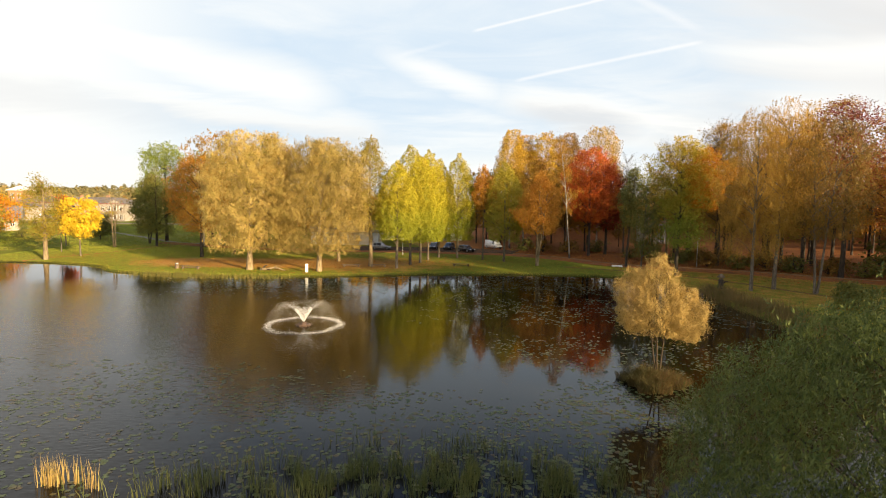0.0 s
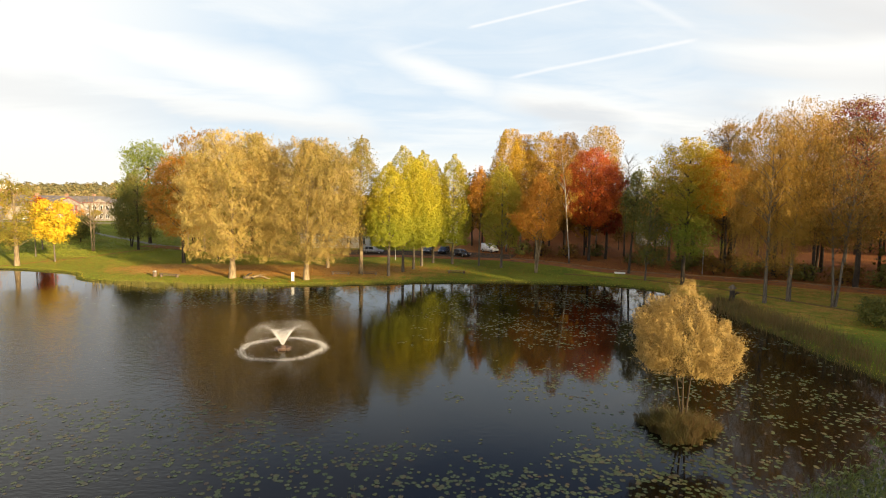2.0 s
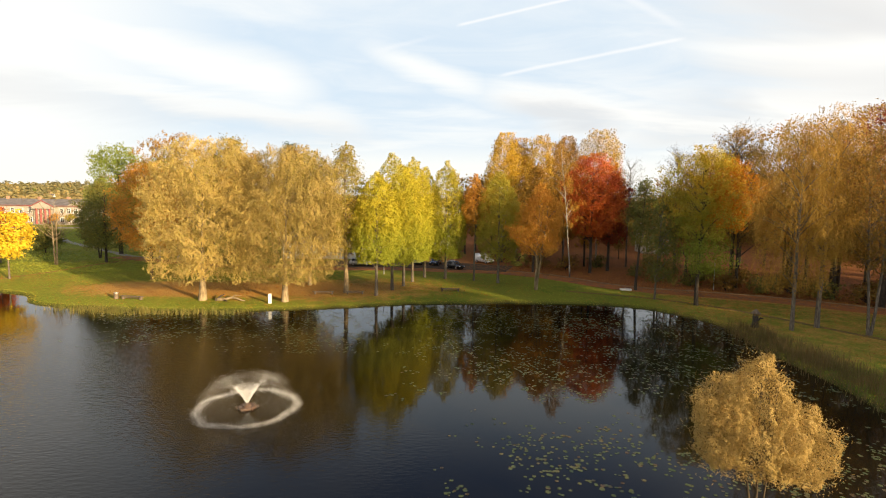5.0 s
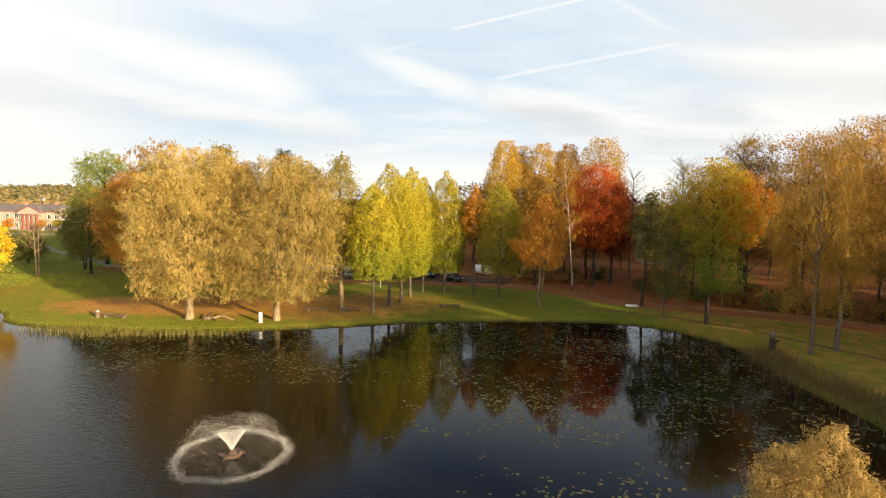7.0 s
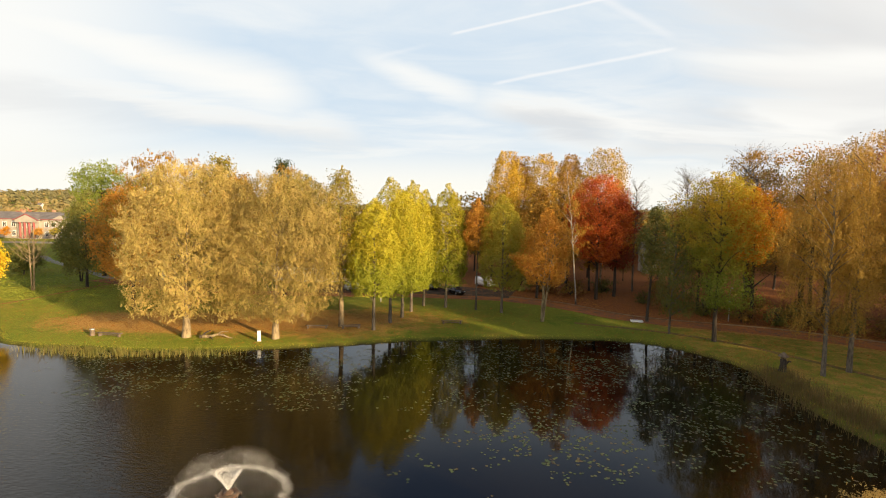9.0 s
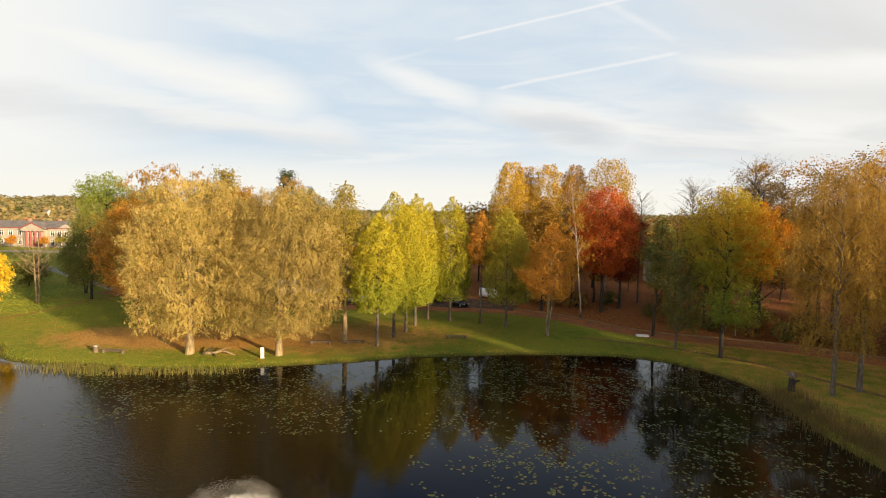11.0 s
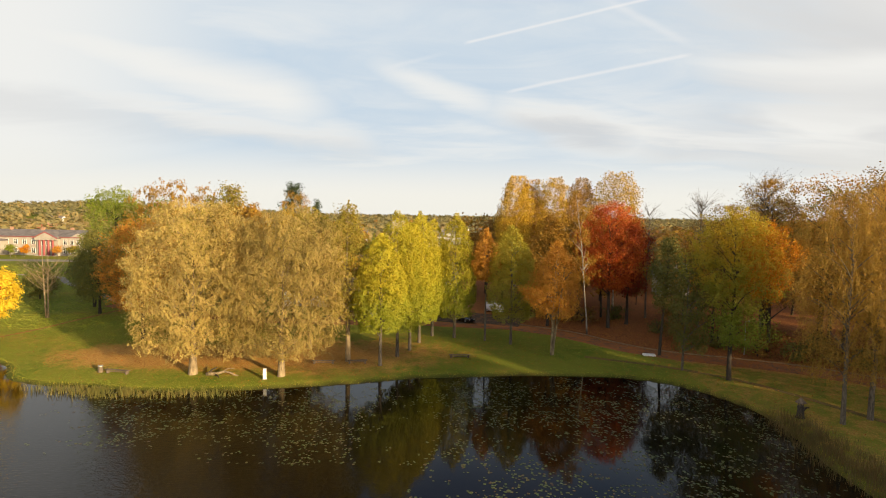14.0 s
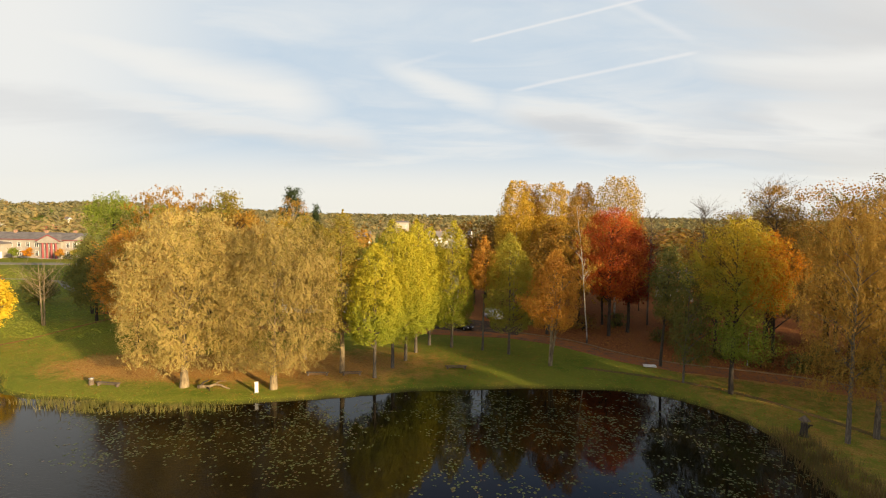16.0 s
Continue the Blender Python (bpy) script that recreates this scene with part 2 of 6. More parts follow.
def ground_mat():
    m, n = material("park_lawn")
    pos = n.add("ShaderNodeNewGeometry").outputs["Position"]
    lit = n.add("ShaderNodeAttribute", {}, attribute_name="litter").outputs["Fac"]
    bare = n.add("ShaderNodeAttribute", {}, attribute_name="mud").outputs["Fac"]
    big, mid, fine = n.noise(pos, 0.07, 4.0, 0.6), n.noise(pos, 0.6, 4.0, 0.65), n.noise(pos, 9.0, 4.0, 0.7)
    g = n.ramp(n.math("ADD", n.math("MULTIPLY", big, 0.6), n.math("MULTIPLY", mid, 0.4)), [(0.34, (0.105, 0.165, 0.018)), (0.5, (0.18, 0.205, 0.026)), (0.66, (0.27, 0.215, 0.038))])
    g = n.mix(n.math("MULTIPLY", n.rng(fine, 0.35, 0.7), 0.35), g, rgb(0.20, 0.18, 0.04))
    lf = n.ramp(n.noise(pos, 5.0, 4.0, 0.75), [(0.35, (0.30, 0.155, 0.045)), (0.5, (0.46, 0.25, 0.07)), (0.66, (0.58, 0.35, 0.10))])
    speck = n.rng(n.math("ADD", n.math("MULTIPLY", lit, 1.0), n.math("MULTIPLY", n.math("SUBTRACT", n.math("ADD", n.math("MULTIPLY", fine, 0.5), n.math("MULTIPLY", mid, 0.5)), 0.5), 1.7)), 0.30, 0.75)
    wood = n.add("ShaderNodeAttribute", {}, attribute_name="wood").outputs["Fac"]
    # the wood's litter: redder, and darkened in colour to stand for shade there
    lf = n.mix(wood, lf, n.ramp(n.noise(pos, 4.0, 4.0, 0.75), [(0.35, (0.11, 0.044, 0.019)), (0.5, (0.24, 0.092, 0.034)), (0.66, (0.40, 0.165, 0.056))]))
    col = n.mix(speck, g, lf)
    blade = n.noise(pos, 2.6, 5.0, 0.8)
    col = n.mix(n.math("MULTIPLY", n.rng(blade, 0.55, 0.68), 0.5), col, rgb(0.19, 0.10, 0.025))
    col = n.mix(n.math("MULTIPLY", n.rng(blade, 0.46, 0.34), 0.4), col, rgb(0.06, 0.095, 0.014))
    col = n.mix(bare, col, rgb(0.035, 0.027, 0.014))
    turf = n.noise(pos, 26.0, 2.0, 0.6)
    return finish(m, n, col, 0.95, n.math("ADD", turf, n.math("MULTIPLY", fine, 0.6)), 0.25, 0.02, 0.0, 0.05)


def road_mat(name, c1, c2, leafy):
    m, n = material(name)
    pos = n.add("ShaderNodeNewGeometry").outputs["Position"]
    fine, mid = n.noise(pos, 14.0, 4.0, 0.7), n.noise(pos, 0.7, 4.0, 0.65)
    col = n.ramp(n.math("ADD", n.math("MULTIPLY", fine, 0.5), n.math("MULTIPLY", mid, 0.5)), [(0.35, c1), (0.65, c2)])
    spot = n.rng(n.math("ADD", n.math("MULTIPLY", n.noise(pos, 6.0, 4.0, 0.8), 0.6), n.math("MULTIPLY", mid, 0.4)), 0.62 - leafy, 0.72 - leafy)
    col = n.mix(spot, col, rgb(0.34, 0.135, 0.05))
    return finish(m, n, col, 1.0, fine, 0.4, 0.02, 0.0, 0.05)


def window_mat():
    m, n = material("window_glass")
    return finish(m, n, rgb(0.03, 0.035, 0.04), 0.06, None, spec=0.6)


L_WILLOW = leaf_mat("willow_leaf", (0.36, 0.255, 0.08), (0.50, 0.365, 0.12), (0.43, 0.335, 0.095), 0.30)
L_OLIVE = leaf_mat("olive_gold_leaf", (0.26, 0.19, 0.03), (0.40, 0.30, 0.05), (0.22, 0.21, 0.03), 0.32)
L_LINDEN = leaf_mat("linden_leaf", (0.44, 0.37, 0.028), (0.54, 0.44, 0.042), (0.38, 0.355, 0.028), 0.38, 0.5, (0.27, 0.31, 0.032))
L_GREENLIND = leaf_mat("green_linden_leaf", (0.46, 0.39, 0.05), (0.56, 0.45, 0.055), (0.38, 0.35, 0.05), 0.5, 0.6, (0.40, 0.38, 0.065))
L_RUST = leaf_mat("rust_leaf", (0.48, 0.22, 0.03), (0.60, 0.30, 0.045), (0.38, 0.18, 0.03), 0.38)
L_GOLD = leaf_mat("gold_birch_leaf", (0.50, 0.31, 0.03), (0.60, 0.39, 0.042), (0.42, 0.27, 0.03), 0.36)
L_BROWNGOLD = leaf_mat("browngold_birch_leaf", (0.34, 0.18, 0.025), (0.46, 0.26, 0.04), (0.24, 0.14, 0.025), 0.33)
L_CURTAIN = leaf_mat("weeping_birch_leaf", (0.42, 0.25, 0.045), (0.54, 0.33, 0.06), (0.30, 0.18, 0.038), 0.36)
L_RED = leaf_mat("red_maple_leaf", (0.56, 0.12, 0.02), (0.64, 0.19, 0.03), (0.38, 0.05, 0.02), 0.38)
L_CRIMSON = leaf_mat("crimson_leaf", (0.20, 0.03, 0.02), (0.30, 0.06, 0.02), (0.14, 0.05, 0.02), 0.33)
L_DKGREEN = leaf_mat("dark_green_leaf", (0.10, 0.12, 0.03), (0.155, 0.165, 0.042), (0.20, 0.16, 0.036), 0.32)
L_OAK = leaf_mat("oak_leaf", (0.21, 0.265, 0.035), (0.29, 0.32, 0.042), (0.16, 0.21, 0.03), 0.38)
L_MAPLE = leaf_mat("turning_maple_leaf", (0.58, 0.45, 0.045), (0.48, 0.42, 0.045), (0.70, 0.42, 0.035), 0.42, 0.7, (0.30, 0.33, 0.05))
L_ORANGE = leaf_mat("orange_leaf", (0.56, 0.21, 0.015), (0.64, 0.30, 0.02), (0.46, 0.16, 0.015), 0.38)
L_YELLOW = leaf_mat("yellow_maple_leaf", (0.72, 0.50, 0.03), (0.80, 0.60, 0.06), (0.60, 0.42, 0.03), 0.4)
L_FOREST = leaf_mat("forest_leaf", (0.21, 0.115, 0.03), (0.30, 0.17, 0.038), (0.16, 0.12, 0.03), 0.32)
L_NEARWIL = leaf_mat("green_willow_leaf", (0.085, 0.115, 0.03), (0.14, 0.16, 0.044), (0.055, 0.08, 0.024), 0.3)
L_STRAW = leaf_mat("straw_leaf", (0.42, 0.29, 0.09), (0.54, 0.39, 0.14), (0.32, 0.21, 0.065), 0.32)
L_SPRUCE = leaf_mat("spruce_needle", (0.03, 0.05, 0.015), (0.05, 0.075, 0.02), (0.04, 0.055, 0.02), 0.15)
L_PAD = pad_mat()
L_GRASS = leaf_mat("grass_blade", (0.24, 0.32, 0.036), (0.31, 0.345, 0.044), (0.36, 0.31, 0.055), 0.4, 0.5)
# the two far leaf colours are paled and muted to stand for haze
L_FAR_HAZED = leaf_mat("far_autumn_leaf_hazed", (0.36, 0.275, 0.12), (0.43, 0.325, 0.13), (0.31, 0.26, 0.115), 0.42)
L_FARGREEN_HAZED = leaf_mat("far_green_leaf_hazed", (0.265, 0.25, 0.125), (0.31, 0.28, 0.135), (0.33, 0.275, 0.13), 0.42)
L_REED = leaf_mat("reed_blade", (0.22, 0.20, 0.05), (0.34, 0.27, 0.08), (0.16, 0.18, 0.04), 0.35)
L_TAN = leaf_mat("dry_reed_blade", (0.15, 0.10, 0.038), (0.22, 0.15, 0.055), (0.10, 0.095, 0.03), 0.3)
L_SEDGE = leaf_mat("sedge_blade", (0.09, 0.055, 0.022), (0.15, 0.095, 0.034), (0.075, 0.08, 0.025), 0.3)
L_RUSH = leaf_mat("rush_blade", (0.10, 0.115, 0.035), (0.16, 0.165, 0.05), (0.08, 0.10, 0.03), 0.3)
L_FALLEN = leaf_mat("fallen_leaf", (0.34, 0.13, 0.02), (0.48, 0.24, 0.03), (0.24, 0.08, 0.02), 0.15)
B_GREY = bark_mat("grey_bark", (0.07, 0.055, 0.042), (0.20, 0.165, 0.125))
B_PALE = bark_mat("pale_bark", (0.12, 0.085, 0.048), (0.34, 0.26, 0.15), 2.0)
B_DARK = bark_mat("dark_bark", (0.025, 0.02, 0.016), (0.08, 0.062, 0.045))
B_TWIG = bark_mat("twig_bark", (0.04, 0.028, 0.016), (0.085, 0.06, 0.034))
B_BIRCH = birch_mat()
M_WATER, M_GROUND = water_mat(), ground_mat()
M_ROAD = road_mat("leafy_asphalt", (0.13, 0.085, 0.058), (0.24, 0.155, 0.10), 0.2)
M_LOT = road_mat("worn_asphalt", (0.06, 0.047, 0.035), (0.12, 0.092, 0.066), 0.1)
M_PATH = road_mat("sandy_path", (0.11, 0.09, 0.035), (0.19, 0.145, 0.06), 0.1)
M_KERB = road_mat("leafy_kerb", (0.20, 0.13, 0.075), (0.34, 0.23, 0.13), 0.06)
M_CONC = road_mat("pale_paving", (0.20, 0.18, 0.15), (0.31, 0.285, 0.24), -0.04)
M_GLASS = window_mat()
M_WALL = plain_mat("pale_plaster", (0.31, 0.275, 0.23), (0.40, 0.36, 0.31), 0.4, 0.9)
M_WHITE = plain_mat("white_paint", (0.70, 0.69, 0.66), (0.82, 0.81, 0.78), 0.8, 0.6)
M_REDP = plain_mat("red_paint", (0.26, 0.06, 0.06), (0.34, 0.09, 0.09), 0.8, 0.6)
M_ROOF = plain_mat("grey_roofing", (0.13, 0.115, 0.11), (0.22, 0.195, 0.185), 0.5, 0.85)
M_REDROOF = plain_mat("red_roof_tile", (0.30, 0.09, 0.045), (0.42, 0.15, 0.08), 0.6, 0.85)
M_BRICK = plain_mat("tower_brick", (0.30, 0.16, 0.10), (0.44, 0.27, 0.18), 0.8, 0.9)
M_WOOD = plain_mat("weathered_wood", (0.09, 0.065, 0.045), (0.22, 0.165, 0.115), 3.0, 0.85, 0.5)
M_STONE = plain_mat("field_stone", (0.22, 0.20, 0.18), (0.40, 0.37, 0.33), 2.0, 0.9, 0.6)
M_STEEL = plain_mat("galvanised_steel", (0.38, 0.38, 0.37), (0.52, 0.52, 0.50), 2.0, 0.45, 0.1, 0.7)
M_RUBBER = plain_mat("tyre_rubber", (0.015, 0.015, 0.015), (0.03, 0.03, 0.03), 6.0, 0.85)
M_RIM = plain_mat("alloy_rim", (0.40, 0.40, 0.41), (0.55, 0.55, 0.56), 6.0, 0.35, 0.1, 0.8)
M_LAMP = plain_mat("lamp_lens", (0.65, 0.65, 0.62), (0.8, 0.8, 0.78), 8.0, 0.15)
M_TAIL = plain_mat("tail_lens", (0.35, 0.02, 0.02), (0.45, 0.03, 0.03), 8.0, 0.2)
M_BROWN = plain_mat("brown_plastic", (0.06, 0.035, 0.02), (0.12, 0.07, 0.045), 4.0, 0.6)


def paint_mat(name, c):
    m, n = material(name)
    tc = n.add("ShaderNodeTexCoord").outputs["Object"]
    dust = n.noise(tc, 2.5, 4.0)
    col = n.mix(n.math("MULTIPLY", n.rng(dust, 0.45, 0.75), 0.2), rgb(*c), rgb(0.28, 0.25, 0.21))
    return finish(m, n, col, n.rng(dust, 0.3, 0.8, 0.16, 0.4), None, spec=0.5, metal=0.2, extra={"Coat Weight": 0.6, "Coat Roughness": 0.08})


def spray_mat():
    m, n = material("white_spray")
    p = n.add("ShaderNodeBsdfPrincipled", {"Base Color": rgb(0.93, 0.92, 0.90), "Roughness": 0.25, "Specular IOR Level": 0.5})
    t = n.add("ShaderNodeBsdfTranslucent", {"Color": rgb(0.93, 0.92, 0.90)})
    mx = n.add("ShaderNodeMixShader", {0: 0.45, 1: p.outputs[0], 2: t.outputs[0]})
    n.t.links.new(mx.outputs[0], n.add("ShaderNodeOutputMaterial").inputs[0])
    return m


M_SPRAY = spray_mat()

# ---- building blocks ----
RNG = np.random.default_rng(7)


def mesh_of(name, verts, faces, mat=None, smooth=False):
    """A mesh from an array of corners and one or more arrays of faces (each with one number of corners a face)."""
    me = bpy.data.meshes.new(name)
    verts = np.asarray(verts, dtype=np.float32)
    groups = [np.asarray(f, dtype=np.int32) for f in (faces if isinstance(faces, list) else [faces]) if len(f)]
    me.vertices.add(len(verts))
    me.vertices.foreach_set("co", verts.ravel())
    loops = np.concatenate([g.ravel() for g in groups])
    totals = np.concatenate([np.full(len(g), g.shape[1], dtype=np.int32) for g in groups])
    starts = np.concatenate([[0], np.cumsum(totals)[:-1]]).astype(np.int32)
    me.loops.add(len(loops))
    me.loops.foreach_set("vertex_index", loops)
    me.polygons.add(len(totals))
    me.polygons.foreach_set("loop_start", starts)
    me.polygons.foreach_set("use_smooth", np.full(len(totals), smooth))
    me.update(calc_edges=True)
    if mat:
        me.materials.append(mat)
    return me


class Soup:
    """Gathers corners and faces for one mesh."""

    def __init__(self):
        self.v, self.f, self.n = [], {}, 0

    def put(self, verts, faces):
        verts, faces = np.asarray(verts, float), np.asarray(faces, int)
        self.v.append(verts)
        self.f.setdefault(faces.shape[1], []).append(faces + self.n)
        self.n += len(verts)
        return self

    def box(self, c, s, m=None):
        x, y, z = np.array(s) / 2
        v = np.array([[sx * x, sy * y, sz * z] for sz in (-1, 1) for sy in (-1, 1) for sx in (-1, 1)]) + np.array(c)
        if m is not None:
            v = v @ np.array(m.to_3x3()).T + np.array(m.translation)
        return self.put(v, [[0, 2, 3, 1], [4, 5, 7, 6], [0, 1, 5, 4], [2, 6, 7, 3], [0, 4, 6, 2], [1, 3, 7, 5]])

    def tube(self, pts, radii, sides=7, cap=True):
        pts = np.asarray(pts, float)
        k = len(pts)
        d = np.gradient(pts, axis=0)
        d /= np.linalg.norm(d, axis=1, keepdims=True) + 1e-9
        ref = np.where(np.abs(d[:, 2:3]) > 0.9, [[1.0, 0, 0]], [[0, 0, 1.0]])
        a = np.cross(d, ref)
        a /= np.linalg.norm(a, axis=1, keepdims=True) + 1e-9
        b = np.cross(d, a)
        th = np.linspace(0, 2 * np.pi, sides, endpoint=False)
        ring = a[:, None] * np.cos(th)[None, :, None] + b[:, None] * np.sin(th)[None, :, None]
        v = (pts[:, None] + ring * np.asarray(radii, float)[:, None, None]).reshape(-1, 3)
        i, j = np.meshgrid(np.arange(k - 1), np.arange(sides), indexing="ij")
        jn = (j + 1) % sides
        f = np.stack([i * sides + j, i * sides + jn, (i + 1) * sides + jn, (i + 1) * sides + j], -1).reshape(-1, 4)
        base = self.n
        self.put(v, f)
        if cap:
            self.f.setdefault(sides, []).append(np.array([np.arange(sides)[::-1], (k - 1) * sides + np.arange(sides)]) + base)
        return self

    def prism(self, outline, axis_a, axis_b, axis_c, depth, origin=(0, 0, 0)):
        """An outline in the plane of two axes, drawn out along the third."""
        o = np.asarray(outline, float)
        A, B, C = (np.asarray(q, float) for q in (axis_a, axis_b, axis_c))
        p = o[:, :1] * A + o[:, 1:2] * B + np.asarray(origin, float)
        k = len(o)
        v = np.concatenate([p, p + C * depth])
        f = [[i, (i + 1) % k, k + (i + 1) % k, k + i] for i in range(k)]
        base = self.n
        self.put(v, f)
        self.f.setdefault(k, []).append(np.array([np.arange(k)[::-1], k + np.arange(k)]) + base)
        return self

    def mesh(self, name, mat, smooth=False):
        return mesh_of(name, np.concatenate(self.v), [np.concatenate(f) for f in self.f.values()], mat, smooth)


def part(name, soup, mat, parent, label="", smooth=False):
    ob = new(name, soup.mesh(name, mat, smooth) if isinstance(soup, Soup) else soup)
    ob.parent = parent
    if label:
        ob["label"] = label
    return ob


def thing(name, x, y, z, rz, label, category, group=""):
    ob = new(name)
    ob.empty_display_size = 0.3
    ob.matrix_world = pose(x, y, z, 0, 0, rz)
    return tagged(ob, label, category, group)


def bevelled(me, width=0.02, segments=1):
    bm = bmesh.new()
    bm.from_mesh(me)
    bmesh.ops.remove_doubles(bm, verts=bm.verts, dist=1e-5)
    bmesh.ops.bevel(bm, geom=bm.edges, offset=width, segments=segments, affect="EDGES", clamp_overlap=True)
    bmesh.ops.recalc_face_normals(bm, faces=bm.faces)
    bm.to_mesh(me)
    bm.free()
    return me


def unit(v):
    return v / (np.linalg.norm(v, axis=-1, keepdims=True) + 1e-9)


def cards(centres, along, length, width, rng, facing=None):
    """Pointed leaf blades, each a folded quad: centre, the way it points, its length and width. facing: the way its upper side is turned."""
    n = len(centres)
    along = unit(along)
    if facing is None:
        side = unit(np.cross(along, rng.normal(size=(n, 3))))
    else:
        along = unit(along - facing * (along * facing).sum(-1, keepdims=True))
        side = unit(np.cross(facing, along))
    up = np.cross(along, side)
    L, Wd = np.broadcast_to(length, n)[:, None] / 2, np.broadcast_to(width, n)[:, None] / 2
    v = np.stack([centres - along * L, centres + side * Wd + up * Wd * 0.25, centres + along * L, centres - side * Wd + up * Wd * 0.25], 1).reshape(-1, 3)
    return v, np.arange(4 * n).reshape(-1, 4)


PROFILES = {
    "dome": lambda u: np.where(u < 0.3, 0.72 + 0.93 * u, np.sqrt(np.clip(1 - np.clip((u - 0.3) / 0.72, 0, 1) ** 2.2, 0, 1))),
    "ovoid": lambda u: np.clip(np.where(u < 0.32, 0.68 + u, 1.0) * np.where(u > 0.32, np.cos(np.clip((u - 0.32) / 0.70, 0, 1) * np.pi / 2) ** 1.05, 1.0), 0.05, 1),
    "round": lambda u: np.sqrt(np.clip(1 - (2 * u - 0.95) ** 2 * 0.95, 0.03, 1)),
    "spire": lambda u: np.clip(np.where(u < 0.3, 0.7 + u, 1.0) * (1 - np.clip((u - 0.3) / 0.75, 0, 1) ** 1.6), 0.06, 1),
    "linden": lambda u: np.clip(np.where(u < 0.25, 0.70 + 1.2 * u, 1.0) * (1 - np.clip((u - 0.25) / 0.765, 0, 1) ** 2.5), 0.05, 1),
    "willow": lambda u: np.where(u < 0.45, 0.66 + 0.34 * np.sin(np.clip(u / 0.45, 0, 1) * 1.5708), np.sqrt(np.clip(1 - np.clip((u - 0.45) / 0.565, 0, 1) ** 2.4, 0, 1))),
    "cone": lambda u: np.clip(1.02 - u, 0.03, 1),
}


def ripple(rng, wavelength, count=10):
    """A smooth random field in space: gives its value (about -1 to 1) and its slope at points."""
    d = unit(rng.normal(size=(count, 3))) * (6.283 / wavelength) * rng.uniform(0.7, 1.5, (count, 1))
    ph = rng.uniform(0, 6.283, count)

    def at(p):
        a = p @ d.T + ph
        return np.sin(a).sum(1) / math.sqrt(count / 2) / 1.6, (np.cos(a) @ d) / math.sqrt(count / 2) / 1.6
    return at


def shell_leaves(rng, count, outline, bot, top, off, lean, squash, leaf, depth, bump, hole, hang):
    """The leafy mantle of a crown: leaves over its rounded, lumpy outside, each turned the way its lump faces. hang: the metres that shoots droop."""
    per = max(1, round(7 * hang))
    n = count // per
    u = rng.uniform(0.0, 1.0, 4 * n + 50)
    th = rng.uniform(0, 6.283, len(u))
    full = outline(th, u)
    pick = np.flatnonzero(rng.random(len(u)) < full / full.max() + 0.04)[:n]
    u, th, rad = u[pick], th[pick], full[pick]
    rad = rad * (1 - depth * rng.random(len(u)) ** 1.6)
    out = unit(np.stack([np.cos(th), np.sin(th), 0.15 + 0.9 * (u - 0.35)], 1))
    p = np.stack([off[0] + lean[0] * u + rad * np.cos(th), off[1] + lean[1] * u + rad * np.sin(th) * squash, bot + u * (top - bot)], 1)
    (w1, g1), (w2, g2) = ripple(rng, bump[0])(p), ripple(rng, bump[0] * 0.42)(p)
    p = p + out * (bump[1] * (w1 + 0.45 * w2))[:, None]
    thin = 0.6 * w1 + w2 + 0.7 * ripple(rng, bump[0] * 0.2)(p)[0] + rng.normal(0, 0.2, len(u))
    keep = thin > np.quantile(thin, hole)
    p, out, slope = p[keep], out[keep], (bump[1] * (g1 + 0.45 * g2))[keep]
    if hang:
        k = len(p)
        length = hang * rng.uniform(0.35, 1.25, k)
        t = rng.random((k, per))
        p = (p[:, None] + np.stack([0 * t, 0 * t, -t * length[:, None]], -1) + out[:, None] * (0.16 * hang * np.sqrt(t))[..., None]).reshape(-1, 3) + rng.normal(0, 0.06, (k * per, 3))
        out, slope = np.repeat(out, per, 0), np.repeat(slope, per, 0)
    m = len(p)
    p[:, 2] = np.maximum(p[:, 2], 0.4)
    along = rng.normal(0, 1, (m, 3)) * [0.6, 0.6, 0.5] + [0, 0, -1.5 if hang else -0.5]
    facing = unit(out - 1.15 * slope + rng.normal(0, 0.42, (m, 3)) + [0, 0, 0.1])
    sc = rng.uniform(0.65, 1.35, m)
    return cards(p, along, leaf[0] * sc, leaf[1] * sc, rng, facing)


